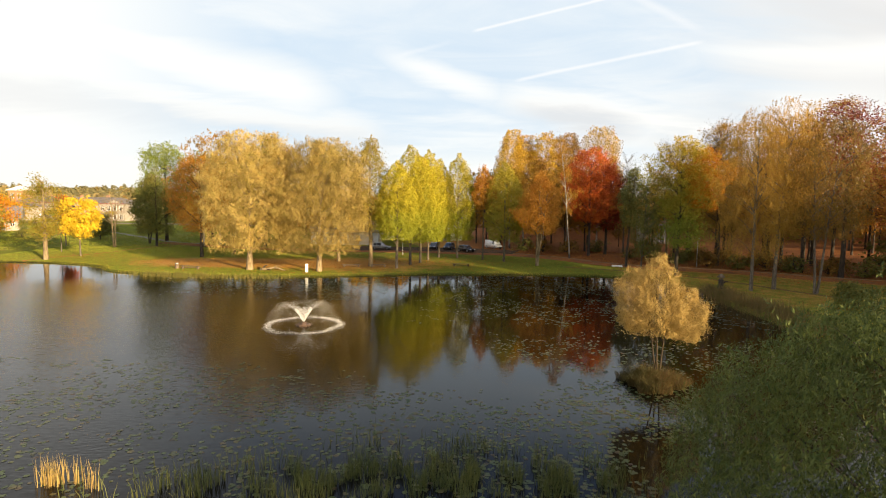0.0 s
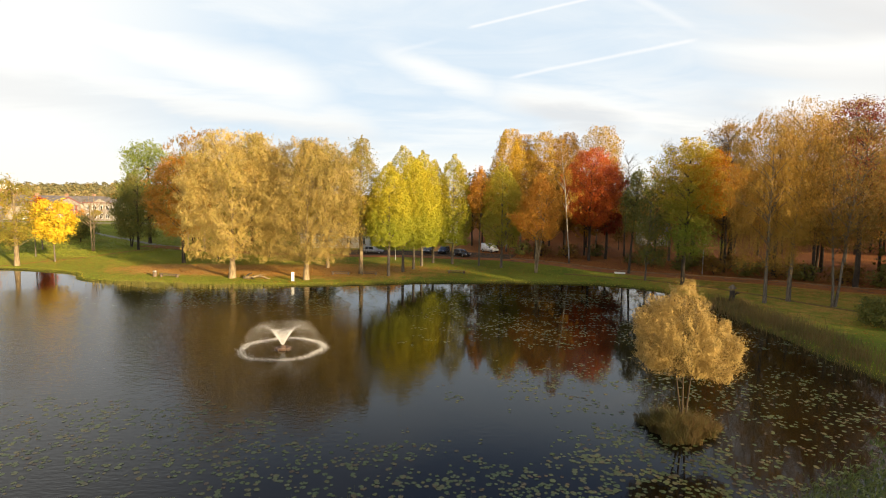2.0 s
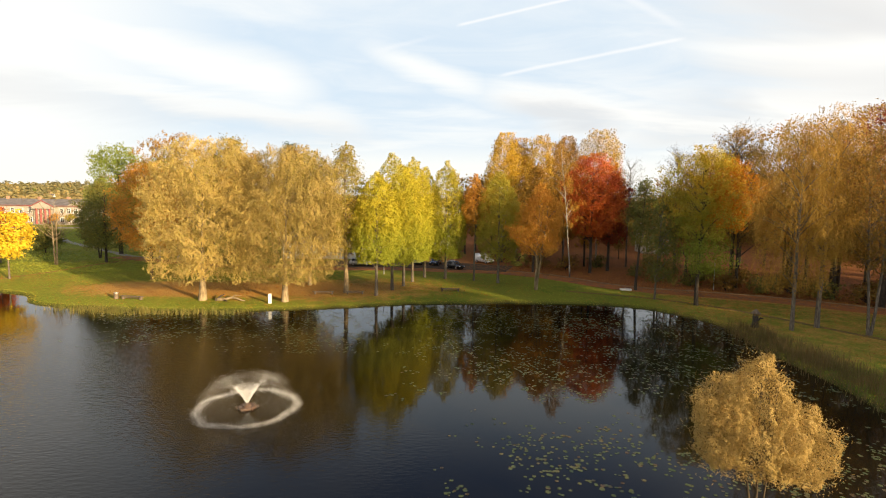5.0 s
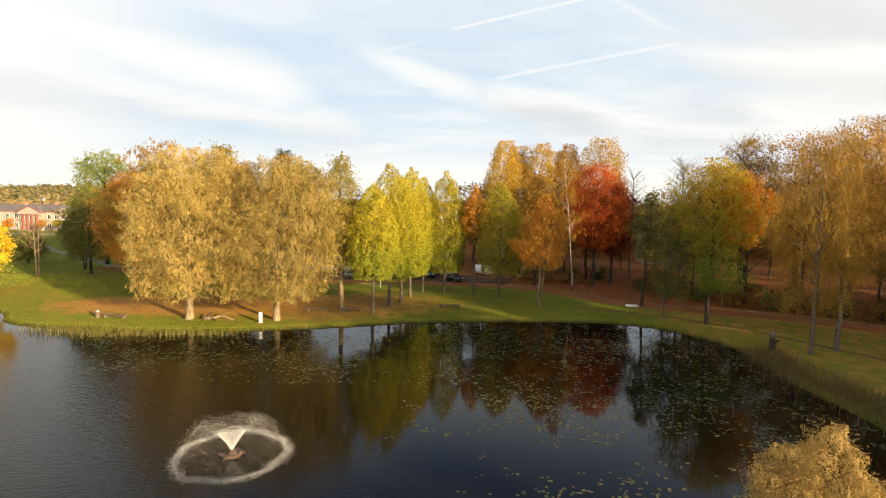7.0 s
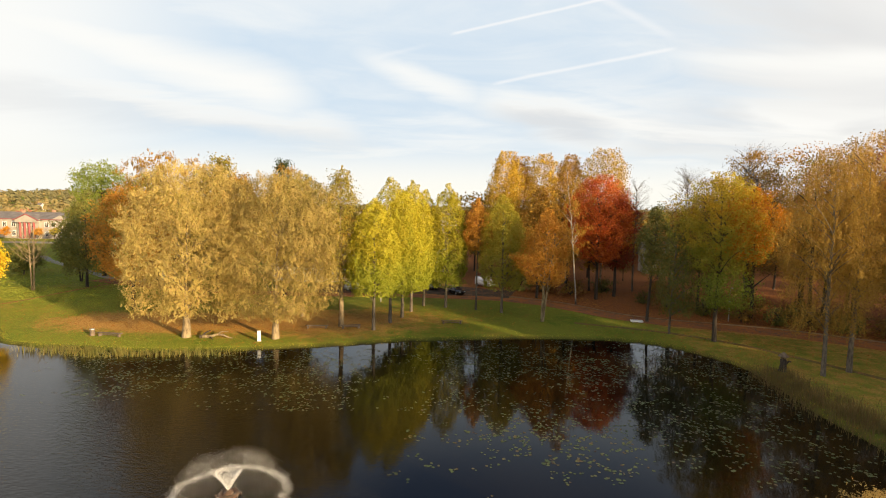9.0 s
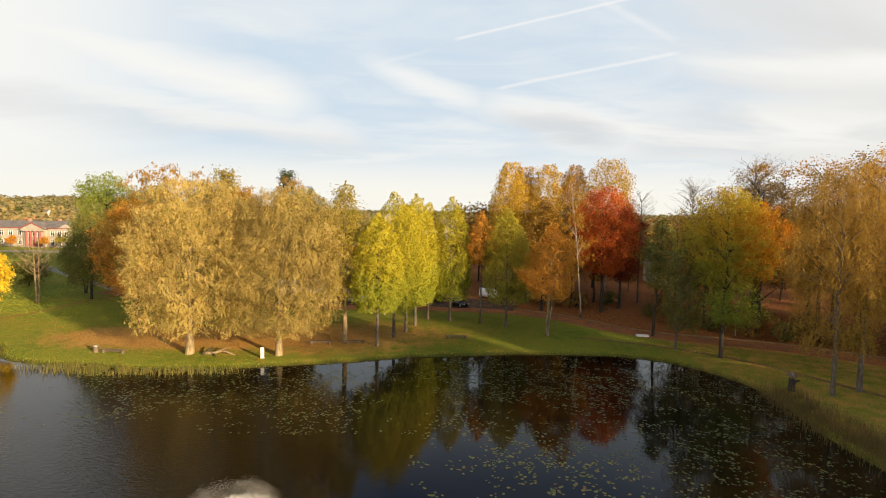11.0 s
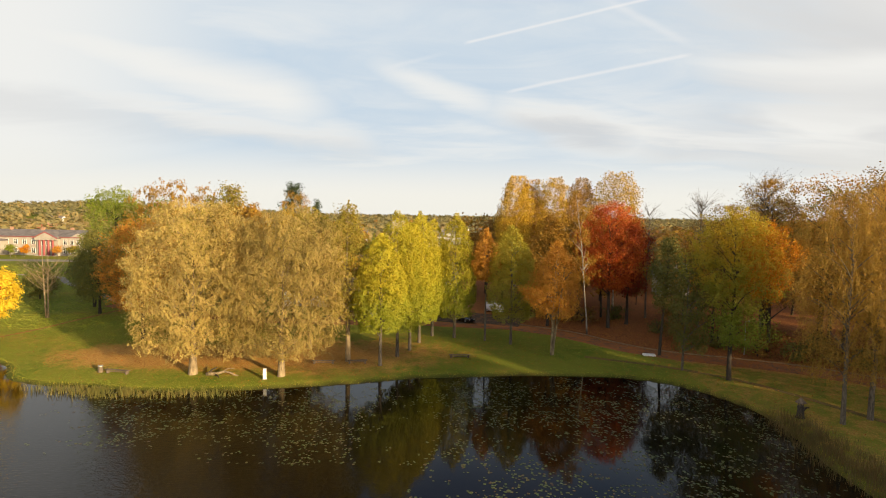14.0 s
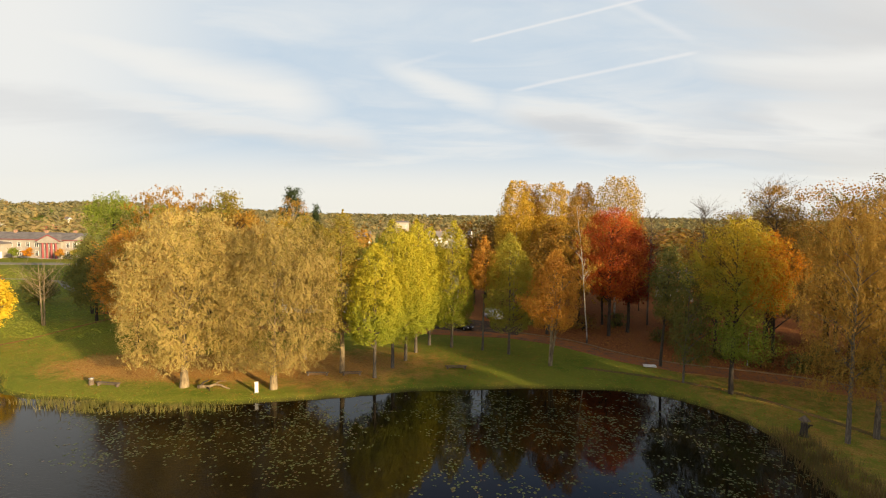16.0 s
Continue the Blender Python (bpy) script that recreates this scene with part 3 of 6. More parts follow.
def tree_meshes(rng, H, bot, R, profile="round", clumps=180, leaves=60, spread=0.75, leaf=(0.3, 0.2), weep=0.0, trunk=0.25,
                lumps=0.28, gaps=0.0, limbs=26, lean=(0.0, 0.0), off=(0.0, 0.0), squash=1.0, stems=1, limb_r=0.085, shell=0.45, crown_top=None, kink=0.02, droop=0.25, splay=1.0, rise=0.0, twigs=2, boughs=None,
                fill=0, fill_leaf=(0.18, 0.13), depth=0.22, bump=(2.0, 0.3), hole=0.06, hang=0.0, taper=0.85):
    """Trunk, limbs and crown of a tree that stands at the origin. weep: the metres that its shoots hang. off: the crown's shift from the foot.
    gaps: the share of clumps left out where a drifting noise is low. fill: leaves of the crown's mantle. lean: the trunk's shift at the top."""
    top = H if crown_top is None else crown_top
    f = PROFILES[profile]
    ph, am = rng.uniform(0, 6.28, 9), rng.uniform(0.4, 1.0, 9)

    def lump(th, u):
        s = am[0] * np.sin(2 * th + ph[0]) + am[1] * np.sin(3 * th + ph[1] + 4 * u) + am[2] * np.sin(5 * th + ph[2] - 7 * u) + am[3] * np.sin(9 * u + ph[3] + th) + am[4] * np.sin(14 * u + ph[4] - 2 * th)
        return 1 + lumps * s / 3.2

    # boughs first, then clumps gathered round them
    nb = max(24, clumps // 2) if boughs is None else boughs
    u = rng.uniform(0.03, 0.93, nb * 4)
    keep = rng.uniform(0, 1, len(u)) < 0.25 + 0.75 * f(u)
    u = u[keep][:nb]
    th = rng.uniform(0, 2 * np.pi, len(u))
    rr = rng.uniform(0, 1, len(u)) ** shell
    rad = f(u) * R * lump(th, u) * rr
    z = bot + u * (top - bot)
    cx = off[0] + lean[0] * u
    cy = off[1] + lean[1] * u
    heart = np.stack([cx + rad * np.cos(th), cy + rad * np.sin(th) * squash, z], 1)
    each = np.arange(clumps) % len(heart)
    br = (0.09 * R + 0.022 * (top - bot) + 0.14) * rng.uniform(0.7, 1.3, len(heart))
    puff = unit(rng.normal(0, 1, (clumps, 3))) * rng.uniform(0.15, 1.3, (clumps, 1)) * [1, 1, 0.85]
    cen = heart[each] + puff * (br * np.clip(0.35 + 0.75 * f(u), 0, 1))[each][:, None]
    cen[:, 2] = np.clip(cen[:, 2], bot - 0.3, top)
    if gaps:
        ns = np.array([noise.noise(Vector(c) * 0.42 + Vector((ph[5] * 9, 0, 0))) for c in cen])
        cen = cen[ns > np.quantile(ns, gaps)]
    n = len(cen)
    # trunk
    k = 9
    tz = np.linspace(0, 0.86 * H, k)
    wob = np.cumsum(rng.normal(0, kink * H / k, (k, 2)), 0)
    wob -= wob[0]
    bark, wood = Soup(), Soup()
    tops = []
    for s in range(stems):
        bend = np.array([[0.0, 0.0]]) if stems == 1 else rng.normal(0, 0.1 * R + 0.25, (1, 2)) * splay
        px = np.stack([wob[:, 0] + (lean[0] + off[0] * 0.8) * (tz / H) ** 1.3 + bend[0, 0] * (tz / H) * 1.6 + (0.18 * bend[0, 0] if stems > 1 else 0),
                       wob[:, 1] + (lean[1] + off[1] * 0.8) * (tz / H) ** 1.3 + bend[0, 1 % bend.shape[1]] * (tz / H) * 1.6, tz], 1)
        r0 = trunk * (1 if stems == 1 else 0.7)
        radii = r0 * np.clip(1 - 0.9 * (tz / (0.88 * H)), 0.06, 1) ** taper
        radii[0] *= 1.12
        px = np.concatenate([px[:1] - [[0, 0, 0.35]], px[:1] + [[0, 0, 0.02]], px[1:]])
        radii = np.concatenate([[r0 * 1.3], radii])
        bark.tube(px, radii, 9)
        tops.append(px)
    # limbs
    for i in rng.choice(n, min(limbs, n), replace=False):
        c = cen[i]
        px = tops[i % stems]
        reach = np.hypot(*(c[:2] - np.interp(c[2], px[:, 2], px[:, 0])))
        za = np.clip(c[2] - (0.55 + 0.3 * rng.random()) * reach - 0.4, min(bot * 0.8, 0.55 * H), 0.84 * H)
        a = np.array([np.interp(za, px[:, 2], px[:, 0]), np.interp(za, px[:, 2], px[:, 1]), za])
        ctrl = a * 0.45 + c * 0.55 + np.array([0, 0, 0.18 * reach]) + rng.normal(0, 0.05 * reach + 0.05, 3)
        s = np.linspace(0, 1, 6)[:, None]
        curve = (1 - s) ** 2 * a + 2 * s * (1 - s) * ctrl + s ** 2 * c
        r = limb_r * (0.5 + rng.random()) * np.linspace(1, 0.16, 6)
        wood.tube(curve, r, 5, False)
        for _ in range(twigs):
            q = curve[rng.integers(1, 6)]
            e = q + rng.normal(0, 0.5, 3) * (0.5 + 0.16 * R) + np.array([0, 0, 0.35])
            wood.tube(np.stack([q, (q + e) / 2 + rng.normal(0, 0.08, 3), e]), limb_r * np.array([0.35, 0.22, 0.08]), 4, False)
    crown = None
    if leaves:
        m = n * leaves
        ci = np.repeat(np.arange(n), leaves)
        size = rng.uniform(0.65, 1.35, n)[ci][:, None]
        if weep:
            strand = rng.integers(0, 6, m) + ci * 6
            sx = rng.normal(0, spread * 0.75, (n * 6, 3)) * [1, 1, 0.5]
            sl = rng.uniform(0.5, 1.3, n * 6) * weep
            t = rng.random(m)
            p = cen[ci] + sx[strand] * size + np.stack([np.zeros(m), np.zeros(m), -t * sl[strand]], 1) + rng.normal(0, 0.09, (m, 3))
            out = unit((cen[ci] - [off[0], off[1], 0]) * [1, 1, 0])
            p += out * (np.sqrt(t) * 0.35 * weep * 0.3)[:, None]
            along = np.stack([rng.normal(0, 0.45, m), rng.normal(0, 0.45, m), -np.ones(m)], 1)
        else:
            p = cen[ci] + np.clip(rng.normal(0, 1, (m, 3)), -1.7, 1.7) * spread * size * [1, 1, 0.72]
            along = rng.normal(0, 1, (m, 3)) * [1, 1, 0.6] + [0, 0, rise - droop] + rise * unit(p - cen[ci])
        p[:, 2] = np.maximum(p[:, 2], 0.25)
        sc = rng.uniform(0.65, 1.3, m)
        axis = np.stack([np.full(m, off[0]), np.full(m, off[1]), np.full(m, bot + 0.4 * (top - bot))], 1)
        facing = unit(0.3 * unit(p - axis) + 0.65 * unit(p - cen[ci] + [0, 0, 0.15 * spread + 0.4 * weep]) + rng.normal(0, 0.5, (m, 3)) + [0, 0, 0.1])
        v, fc = cards(p, along, leaf[0] * sc, leaf[1] * sc, rng, facing)
        crown = (v, fc)
        if fill:
            v2, f2 = shell_leaves(rng, fill, lambda a, h: f(h) * R * lump(a, h), bot, top, off, lean, squash, fill_leaf, depth, bump, hole, hang)
            crown = (np.concatenate([v, v2]), np.concatenate([fc, f2 + len(v)]))
    return bark, wood, crown


def plant(name, x, y, label, leaf_material, bark_material, seed, category="tree", group="", z=None, extra=(), **kw):
    """A tree of its own at (x, y) on the ground: trunk, limbs, crown."""
    rng = np.random.default_rng(seed)
    t = thing(name, x, y, float(ground_z(x, y)) if z is None else z, 0, label, category, group)
    bark, wood, crown = tree_meshes(rng, **kw)
    if wood.v:
        for k, fs in wood.f.items():
            bark.f.setdefault(k, []).extend(q + bark.n for q in fs)
        bark.v += wood.v
        bark.n += wood.n
    part("trunk", bark, bark_material, t, smooth=True)
    if crown:
        part("crown", mesh_of("crown", crown[0], crown[1], leaf_material), None, t)
    for nm, mat, lab, kw2 in extra:
        b2, w2, c2 = tree_meshes(rng, **{**kw, "fill": 0, **kw2})
        part(nm, mesh_of(nm, c2[0], c2[1], mat), None, t, lab)
    return t



def vase_tree(name, x, y, label, bark_material, seed, H, fork, R, radius, stems=2, boughs=14):
    """A leafless young tree: straight stems close together, above the fork a fan of rising boughs with twigs."""
    rng = np.random.default_rng(seed)
    t = thing(name, x, y, float(ground_z(x, y)) - 0.05, 0, label, "tree")
    trunk, fan = Soup(), Soup()
    for s in range(stems):
        sx = 0.34 * (s - (stems - 1) / 2)
        zs = np.linspace(0, H * 0.93, 9)
        line = np.stack([sx * (1 + zs / fork) + rng.normal(0, 0.03, 9).cumsum(), rng.normal(0, 0.03, 9).cumsum(), zs], 1)
        trunk.tube(line, radius * np.linspace(1, 0.14, 9) ** 0.8, 8)
        for b in range(boughs):
            z0 = rng.uniform(fork * 0.82, H * 0.72)
            a = np.array([np.interp(z0, zs, line[:, 0]), np.interp(z0, zs, line[:, 1]), z0])
            th = rng.uniform(0, 6.283)
            out = np.array([math.cos(th), math.sin(th), 0])
            reach = R * rng.uniform(0.5, 1.0) * (1.15 - 0.6 * (z0 - fork) / (H - fork))
            e = a + out * reach + np.array([0, 0, reach * rng.uniform(0.55, 1.25)])
            e[2] = min(e[2], H * rng.uniform(0.9, 1.02))
            c = (a + e) / 2 + out * reach * 0.16 - np.array([0, 0, 0.12 * reach])
            q = np.linspace(0, 1, 6)[:, None]
            cv = (1 - q) ** 2 * a + 2 * q * (1 - q) * c + q ** 2 * e
            fan.tube(cv, radius * 0.34 * np.linspace(1, 0.2, 6), 5, False)
            for k in range(5):
                p = cv[rng.integers(2, 6)]
                tip = p + out * rng.uniform(0, 0.9) + rng.normal(0, 0.45, 3) + np.array([0, 0, rng.uniform(0.5, 1.3)])
                fan.tube(np.stack([p, (p + tip) / 2 + rng.normal(0, 0.06, 3), tip]), radius * np.array([0.14, 0.1, 0.05]), 4, False)
    part("trunk", trunk, bark_material, t, smooth=True)
    part("branches", fan, bark_material, t, smooth=True)
    return t
# ---- the lie of the land ----
SHORE = [(-110, 78), (-95, 85), (-77, 86), (-68, 85.7), (-62, 84.3), (-57, 82), (-53, 77.5), (-47, 75.3), (-42, 75), (-36, 74.2), (-30.6, 74.3), (-25, 75),
         (-18.6, 76.6), (-12, 78.3), (-5, 80.8), (2, 82), (8, 83), (15, 83.4), (22, 83), (27.5, 80.5), (31.2, 75.6), (32.8, 70.5), (32.3, 65), (31.4, 59),
         (31.5, 53), (30.8, 47), (31, 42.5), (30, 34), (26.5, 25), (21, 17.5), (13, 14), (4, 13), (-6, 13.5), (-18, 14), (-35, 14), (-60, 10), (-90, 15), (-112, 35), (-118, 60)]


def rounded(points, k=6):
    p = np.array(points, float)
    a, b, c, d = np.roll(p, 1, 0), p, np.roll(p, -1, 0), np.roll(p, -2, 0)
    t = np.linspace(0, 1, k, endpoint=False)[None, :, None]
    a, b, c, d = (q[:, None] for q in (a, b, c, d))
    return (0.5 * (2 * b + (c - a) * t + (2 * a - 5 * b + 4 * c - d) * t ** 2 + (3 * b - a - 3 * c + d) * t ** 3)).reshape(-1, 2)


BANK = rounded(SHORE)


def shore_distance(x, y):
    """Metres from the water's edge: positive on land."""
    x, y = np.atleast_1d(np.asarray(x, float)), np.atleast_1d(np.asarray(y, float))
    best, inside = np.full(x.shape, 1e9), np.zeros(x.shape, bool)
    for (ax, ay), (bx, by) in zip(BANK, np.roll(BANK, -1, 0)):
        dx, dy = bx - ax, by - ay
        t = np.clip(((x - ax) * dx + (y - ay) * dy) / (dx * dx + dy * dy), 0, 1)
        best = np.minimum(best, np.hypot(x - ax - t * dx, y - ay - t * dy))
        if dy:
            inside ^= ((ay > y) != (by > y)) & (x < ax + (y - ay) / dy * dx)
    return np.where(inside, -best, best)


def step(v, a, b):
    t = np.clip((v - a) / (b - a), 0, 1)
    return t * t * (3 - 2 * t)


def ground_z(x, y, sd=None):
    x, y = np.asarray(x, float), np.asarray(y, float)
    sd = shore_distance(x.ravel(), y.ravel()).reshape(x.shape) if sd is None else sd
    far = np.hypot(x, y)
    az = np.degrees(np.arctan2(x, y))
    land = 0.24 * step(sd, -0.1, 0.6) + 0.6 * (1 - np.exp(-np.maximum(sd, 0) / 10)) + 0.009 * np.clip(sd - 15, 0, 190)
    land = land + 0.06 * np.sin(x * 0.31 + 1) * np.sin(y * 0.27) * step(sd, 1, 8)
    hills = step(far, 420, 1300) * (6 + 21 * step(-az, 10, 36) * (0.82 + 0.18 * np.sin(az * 0.45 + far * 0.003)))
    hills = hills * (1 - 0.9 * step(np.abs(az), 80, 110))
    deep = -np.minimum(1.3, 0.05 + 0.3 * np.abs(sd))
    return np.where(sd > -0.1, land + hills, deep)


def coords(a, b, fine, far, k):
    mid = np.arange(a, b + fine / 2, fine)
    grow = np.geomspace(fine, far, k)
    lo, hi = a - np.cumsum(grow), b + np.cumsum(grow)
    return np.concatenate([lo[::-1], mid, hi])


gx, gy = coords(-128, 100, 1.0, 900, 32), coords(-30, 150, 1.0, 900, 32)
GX, GY = np.meshgrid(gx, gy)
SD = shore_distance(GX.ravel(), GY.ravel()).reshape(GX.shape)
GZ = ground_z(GX, GY, SD)
ny, nx = GX.shape
ii, jj = np.meshgrid(np.arange(ny - 1), np.arange(nx - 1), indexing="ij")
quads = np.stack([ii * nx + jj, ii * nx + jj + 1, (ii + 1) * nx + jj + 1, (ii + 1) * nx + jj], -1).reshape(-1, 4)
ground_me = mesh_of("ground", np.stack([GX, GY, GZ], -1).reshape(-1, 3), quads, M_GROUND, True)


ROAD = [(-70, 122), (-50, 113), (-30, 109), (-12, 110), (0, 109.5), (10, 108), (18, 104), (24.5, 97), (32, 91.6), (38.5, 89), (44.5, 86.4), (50, 82), (58, 76), (72, 67), (95, 56)]


def past_road(x, y):
    """Metres beyond the road's middle, away from the pond."""
    return y - np.interp(x, [p[0] for p in ROAD], [p[1] for p in ROAD])


def litter_at(x, y):
    """How thick the fallen leaves lie: under the willows and over the wood's floor."""
    will = np.exp(-(((x + 42) / 14) ** 2 + ((y - 86.5) / 6.5) ** 2)) * 1.0 + np.exp(-(((x + 20) / 16) ** 2 + ((y - 88) / 10) ** 2)) * 0.7
    lind = np.exp(-(((x + 4) / 15) ** 2 + ((y - 92) / 10) ** 2)) * 0.34 + np.exp(-(((x + 68) / 7) ** 2 + ((y - 94) / 6) ** 2)) * 0.42
    back = step(y + 0.62 * x, 112, 122) * step(x, -30, 6)
    right = step(past_road(x, y), -3.5, 0.5) * step(x, 8, 24) * 0.9 + 0.46 * step(x, 22, 34) * step(y, 40, 60)
    return np.clip(will + lind + back + right, 0, 1) * step(np.hypot(x, y), 600, 200)


def wood_floor(x, y):
    """Where the litter is the wood's red-brown one, darkened in colour for shade too."""
    return np.clip(step(past_road(x, y), -2.5, 0.5) * step(x, 10, 26) + step(y + 0.62 * x, 113, 121) * step(x, -8, 8), 0, 1)


for nm, val in (("litter", litter_at(GX, GY)), ("wood", wood_floor(GX, GY)), ("mud", np.exp(-((SD - 0.05) / 0.42) ** 2) * 0.85 + (SD < 0) * 1.0)):
    at = ground_me.attributes.new(nm, "FLOAT", "POINT")
    at.data.foreach_set("value", np.clip(val, 0, 1).astype(np.float32).ravel())
tagged(new("ground", ground_me), "autumn park lawn with drifts of fallen leaves sloping to the pond", "ground", kind="structure")

wv = np.array([[-125.0, 5, 0], [45, 5, 0], [45, 95, 0], [-125, 95, 0]])
tagged(new("water", mesh_of("water", wv, np.array([[0, 1, 2, 3]]), M_WATER)), "dark still pond water mirroring trees and sky, rippled by wind", "water", kind="structure")


def strip(name, line, width, mat, label, lift=0.03, kind="road"):
    """A path draped over the ground along a line, with thin sides."""
    p = np.array(line, float)
    t = np.linspace(0, len(p) - 1, (len(p) - 1) * 8 + 1)
    # smooth the line
    idx = np.clip(t.astype(int), 0, len(p) - 2)
    fr = (t - idx)[:, None]
    a, b, c, d = p[np.maximum(idx - 1, 0)], p[idx], p[idx + 1], p[np.minimum(idx + 2, len(p) - 1)]
    q = 0.5 * (2 * b + (c - a) * fr + (2 * a - 5 * b + 4 * c - d) * fr ** 2 + (3 * b - a - 3 * c + d) * fr ** 3)
    tan = unit(np.gradient(q, axis=0))
    nor = np.stack([-tan[:, 1], tan[:, 0]], 1)
    w = width * (1 + 0.06 * np.sin(np.arange(len(q)) * 0.9))
    cols = np.array([-0.5, -0.5, -0.25, 0, 0.25, 0.5, 0.5])
    v = []
    for k, cc in enumerate(cols):
        xy = q + nor * (cc * w)[:, None]
        z = ground_z(xy[:, 0], xy[:, 1]) + (lift if 0 < k < len(cols) - 1 else -0.1)
        v.append(np.concatenate([xy, z[:, None]], 1))
    v = np.stack(v, 1)
    r, s = v.shape[:2]
    i, j = np.meshgrid(np.arange(r - 1), np.arange(s - 1), indexing="ij")
    f = np.stack([i * s + j, i * s + j + 1, (i + 1) * s + j + 1, (i + 1) * s + j], -1).reshape(-1, 4)
    return tagged(new(name, mesh_of(name, v.reshape(-1, 3), f, mat)), label, kind, kind="structure")


strip("road", ROAD, 3.6, M_ROAD, "park road half covered with rust-red fallen leaves", 0.05)
strip("parking_lot", [(-24, 115.5), (-10, 116.5), (2, 116), (13, 113)], 9.0, M_LOT, "worn asphalt parking area beneath the trees", 0.07)
strip("footpath", [(19, 91), (26, 88.2), (32, 84.5), (36.8, 80), (40.2, 74), (43.3, 68), (47, 61), (52, 52), (60, 42)], 0.8, M_PATH, "narrow trodden sandy footpath in the grass", 0.02, "path")
strip("trodden_path", [(-74, 86.5), (-70.5, 93), (-67.8, 100.4), (-65.8, 110), (-64.2, 118), (-61, 122.5)], 0.55, M_ROAD, "dark trodden earth path across the lawn", 0.02, "path")
strip("footpath_far", [(-60, 120), (-69, 124.4), (-84, 137), (-100, 150), (-113, 162), (-130, 164), (-160, 158)], 1.8, M_CONC, "pale paved footpath across the lawn", 0.03, "path")
strip("street", [(-80, 205), (-120, 206), (-150, 203), (-180, 199), (-215, 192), (-260, 184)], 7.0, M_CONC, "pale street in front of the long plastered building", 0.05)
# low leaf-strewn kerb along the upper edge of the road
strip("kerb", [(12, 110.2), (20, 106), (26.3, 98.6), (33, 93.8), (39.5, 91.3), (45.5, 88.7), (51.4, 84.2), (59.5, 78.2), (73.5, 69.2)], 0.34, M_KERB, "low kerb along the road under fallen leaves", 0.12, "kerb")

# ---- trees ----
# the two golden willows on the bank
plant("willow_tree", -31.5, 79.4, "huge golden-brown weeping willow on the pond bank", L_WILLOW, B_PALE, 11, H=21.0, bot=3.2, R=7.0, profile="willow", clumps=340, leaves=70,
      spread=0.5, leaf=(0.19, 0.09), droop=0.9, trunk=0.52, lumps=0.2, boughs=200, limbs=46, off=(0.5, 0), limb_r=0.05, shell=0.4,
      fill=105000, fill_leaf=(0.185, 0.095), depth=0.42, bump=(4.0, 1.1), hole=0.27, hang=0.43, taper=2.6)
plant("willow_tree", -20.7, 79.6, "golden-brown weeping willow with a thick pale trunk", L_WILLOW, B_PALE, 12, H=20.2, bot=3.0, R=6.5, profile="willow", clumps=300, leaves=70,
      spread=0.5, leaf=(0.19, 0.09), droop=0.9, trunk=0.46, lumps=0.18, boughs=180, limbs=42, off=(0.7, 0), limb_r=0.05, shell=0.4,
      fill=100000, fill_leaf=(0.185, 0.095), depth=0.42, bump=(4.0, 1.1), hole=0.27, hang=0.43, taper=2.6)
plant("poplar_tree", -13.9, 86.2, "tall slender olive-gold tree with a pale trunk", L_OLIVE, B_PALE, 13, H=21.6, bot=6.0, R=3.5, profile="ovoid", clumps=110, leaves=60,
      spread=0.65, leaf=(0.22, 0.14), trunk=0.36, lumps=0.3, gaps=0.12, limbs=34, fill=17000, fill_leaf=(0.2, 0.13), depth=0.4, bump=(2.0, 0.45), hole=0.2)
plant("poplar_tree", -20.5, 91.5, "olive-gold tree standing behind the willows", L_OLIVE, B_PALE, 14, H=20.5, bot=7.5, R=3.8, profile="round", clumps=100, leaves=50, spread=0.8,
      leaf=(0.26, 0.17), trunk=0.3, lumps=0.3, gaps=0.08, fill=10000, fill_leaf=(0.24, 0.16), hole=0.15)
# lindens along the parking lot
for k, (x, y, h, b, r) in enumerate([(-9.3, 84.6, 17.0, 5.6, 3.3), (-7.5, 88.6, 19.9, 4.8, 3.6), (-6.1, 92.2, 18.6, 4.8, 3.3), (-5.0, 96.6, 20.0, 4.4, 3.5), (-3.2, 101, 18.6, 4.0, 3.0), (0.4, 99.8, 19.5, 4.4, 3.2)]):
    plant("linden_tree", x, y, "yellow-green linden with a dense pointed oval crown", L_LINDEN, B_GREY, 20 + k, group="lindens in a row", H=h + 0.3, bot=b - 0.9, R=r * 1.06, profile="linden",
          clumps=90, leaves=50, spread=0.42, leaf=(0.22, 0.16), trunk=0.24, lumps=0.09, limbs=24, shell=0.4, boughs=70,
          fill=21000, fill_leaf=(0.18, 0.14), depth=0.2, bump=(1.7, 0.28), hole=0.08)
plant("linden_tree", 9.1, 97.0, "darker green linden with a yellow top", L_GREENLIND, B_GREY, 30, H=18.4, bot=3.8, R=3.6, profile="linden", clumps=80, leaves=50, spread=0.45, leaf=(0.22, 0.165),
      trunk=0.22, lumps=0.1, shell=0.4, fill=20000, fill_leaf=(0.18, 0.14), bump=(1.7, 0.32), hole=0.12)
plant("maple_tree", 5.2, 98.6, "slim young maple with an orange top", L_RUST, B_GREY, 31, H=17.6, bot=9.5, R=2.2, profile="ovoid", clumps=40, leaves=40, spread=0.5, leaf=(0.24, 0.17), trunk=0.17, gaps=0.1, fill=6000, fill_leaf=(0.22, 0.16), hole=0.12)
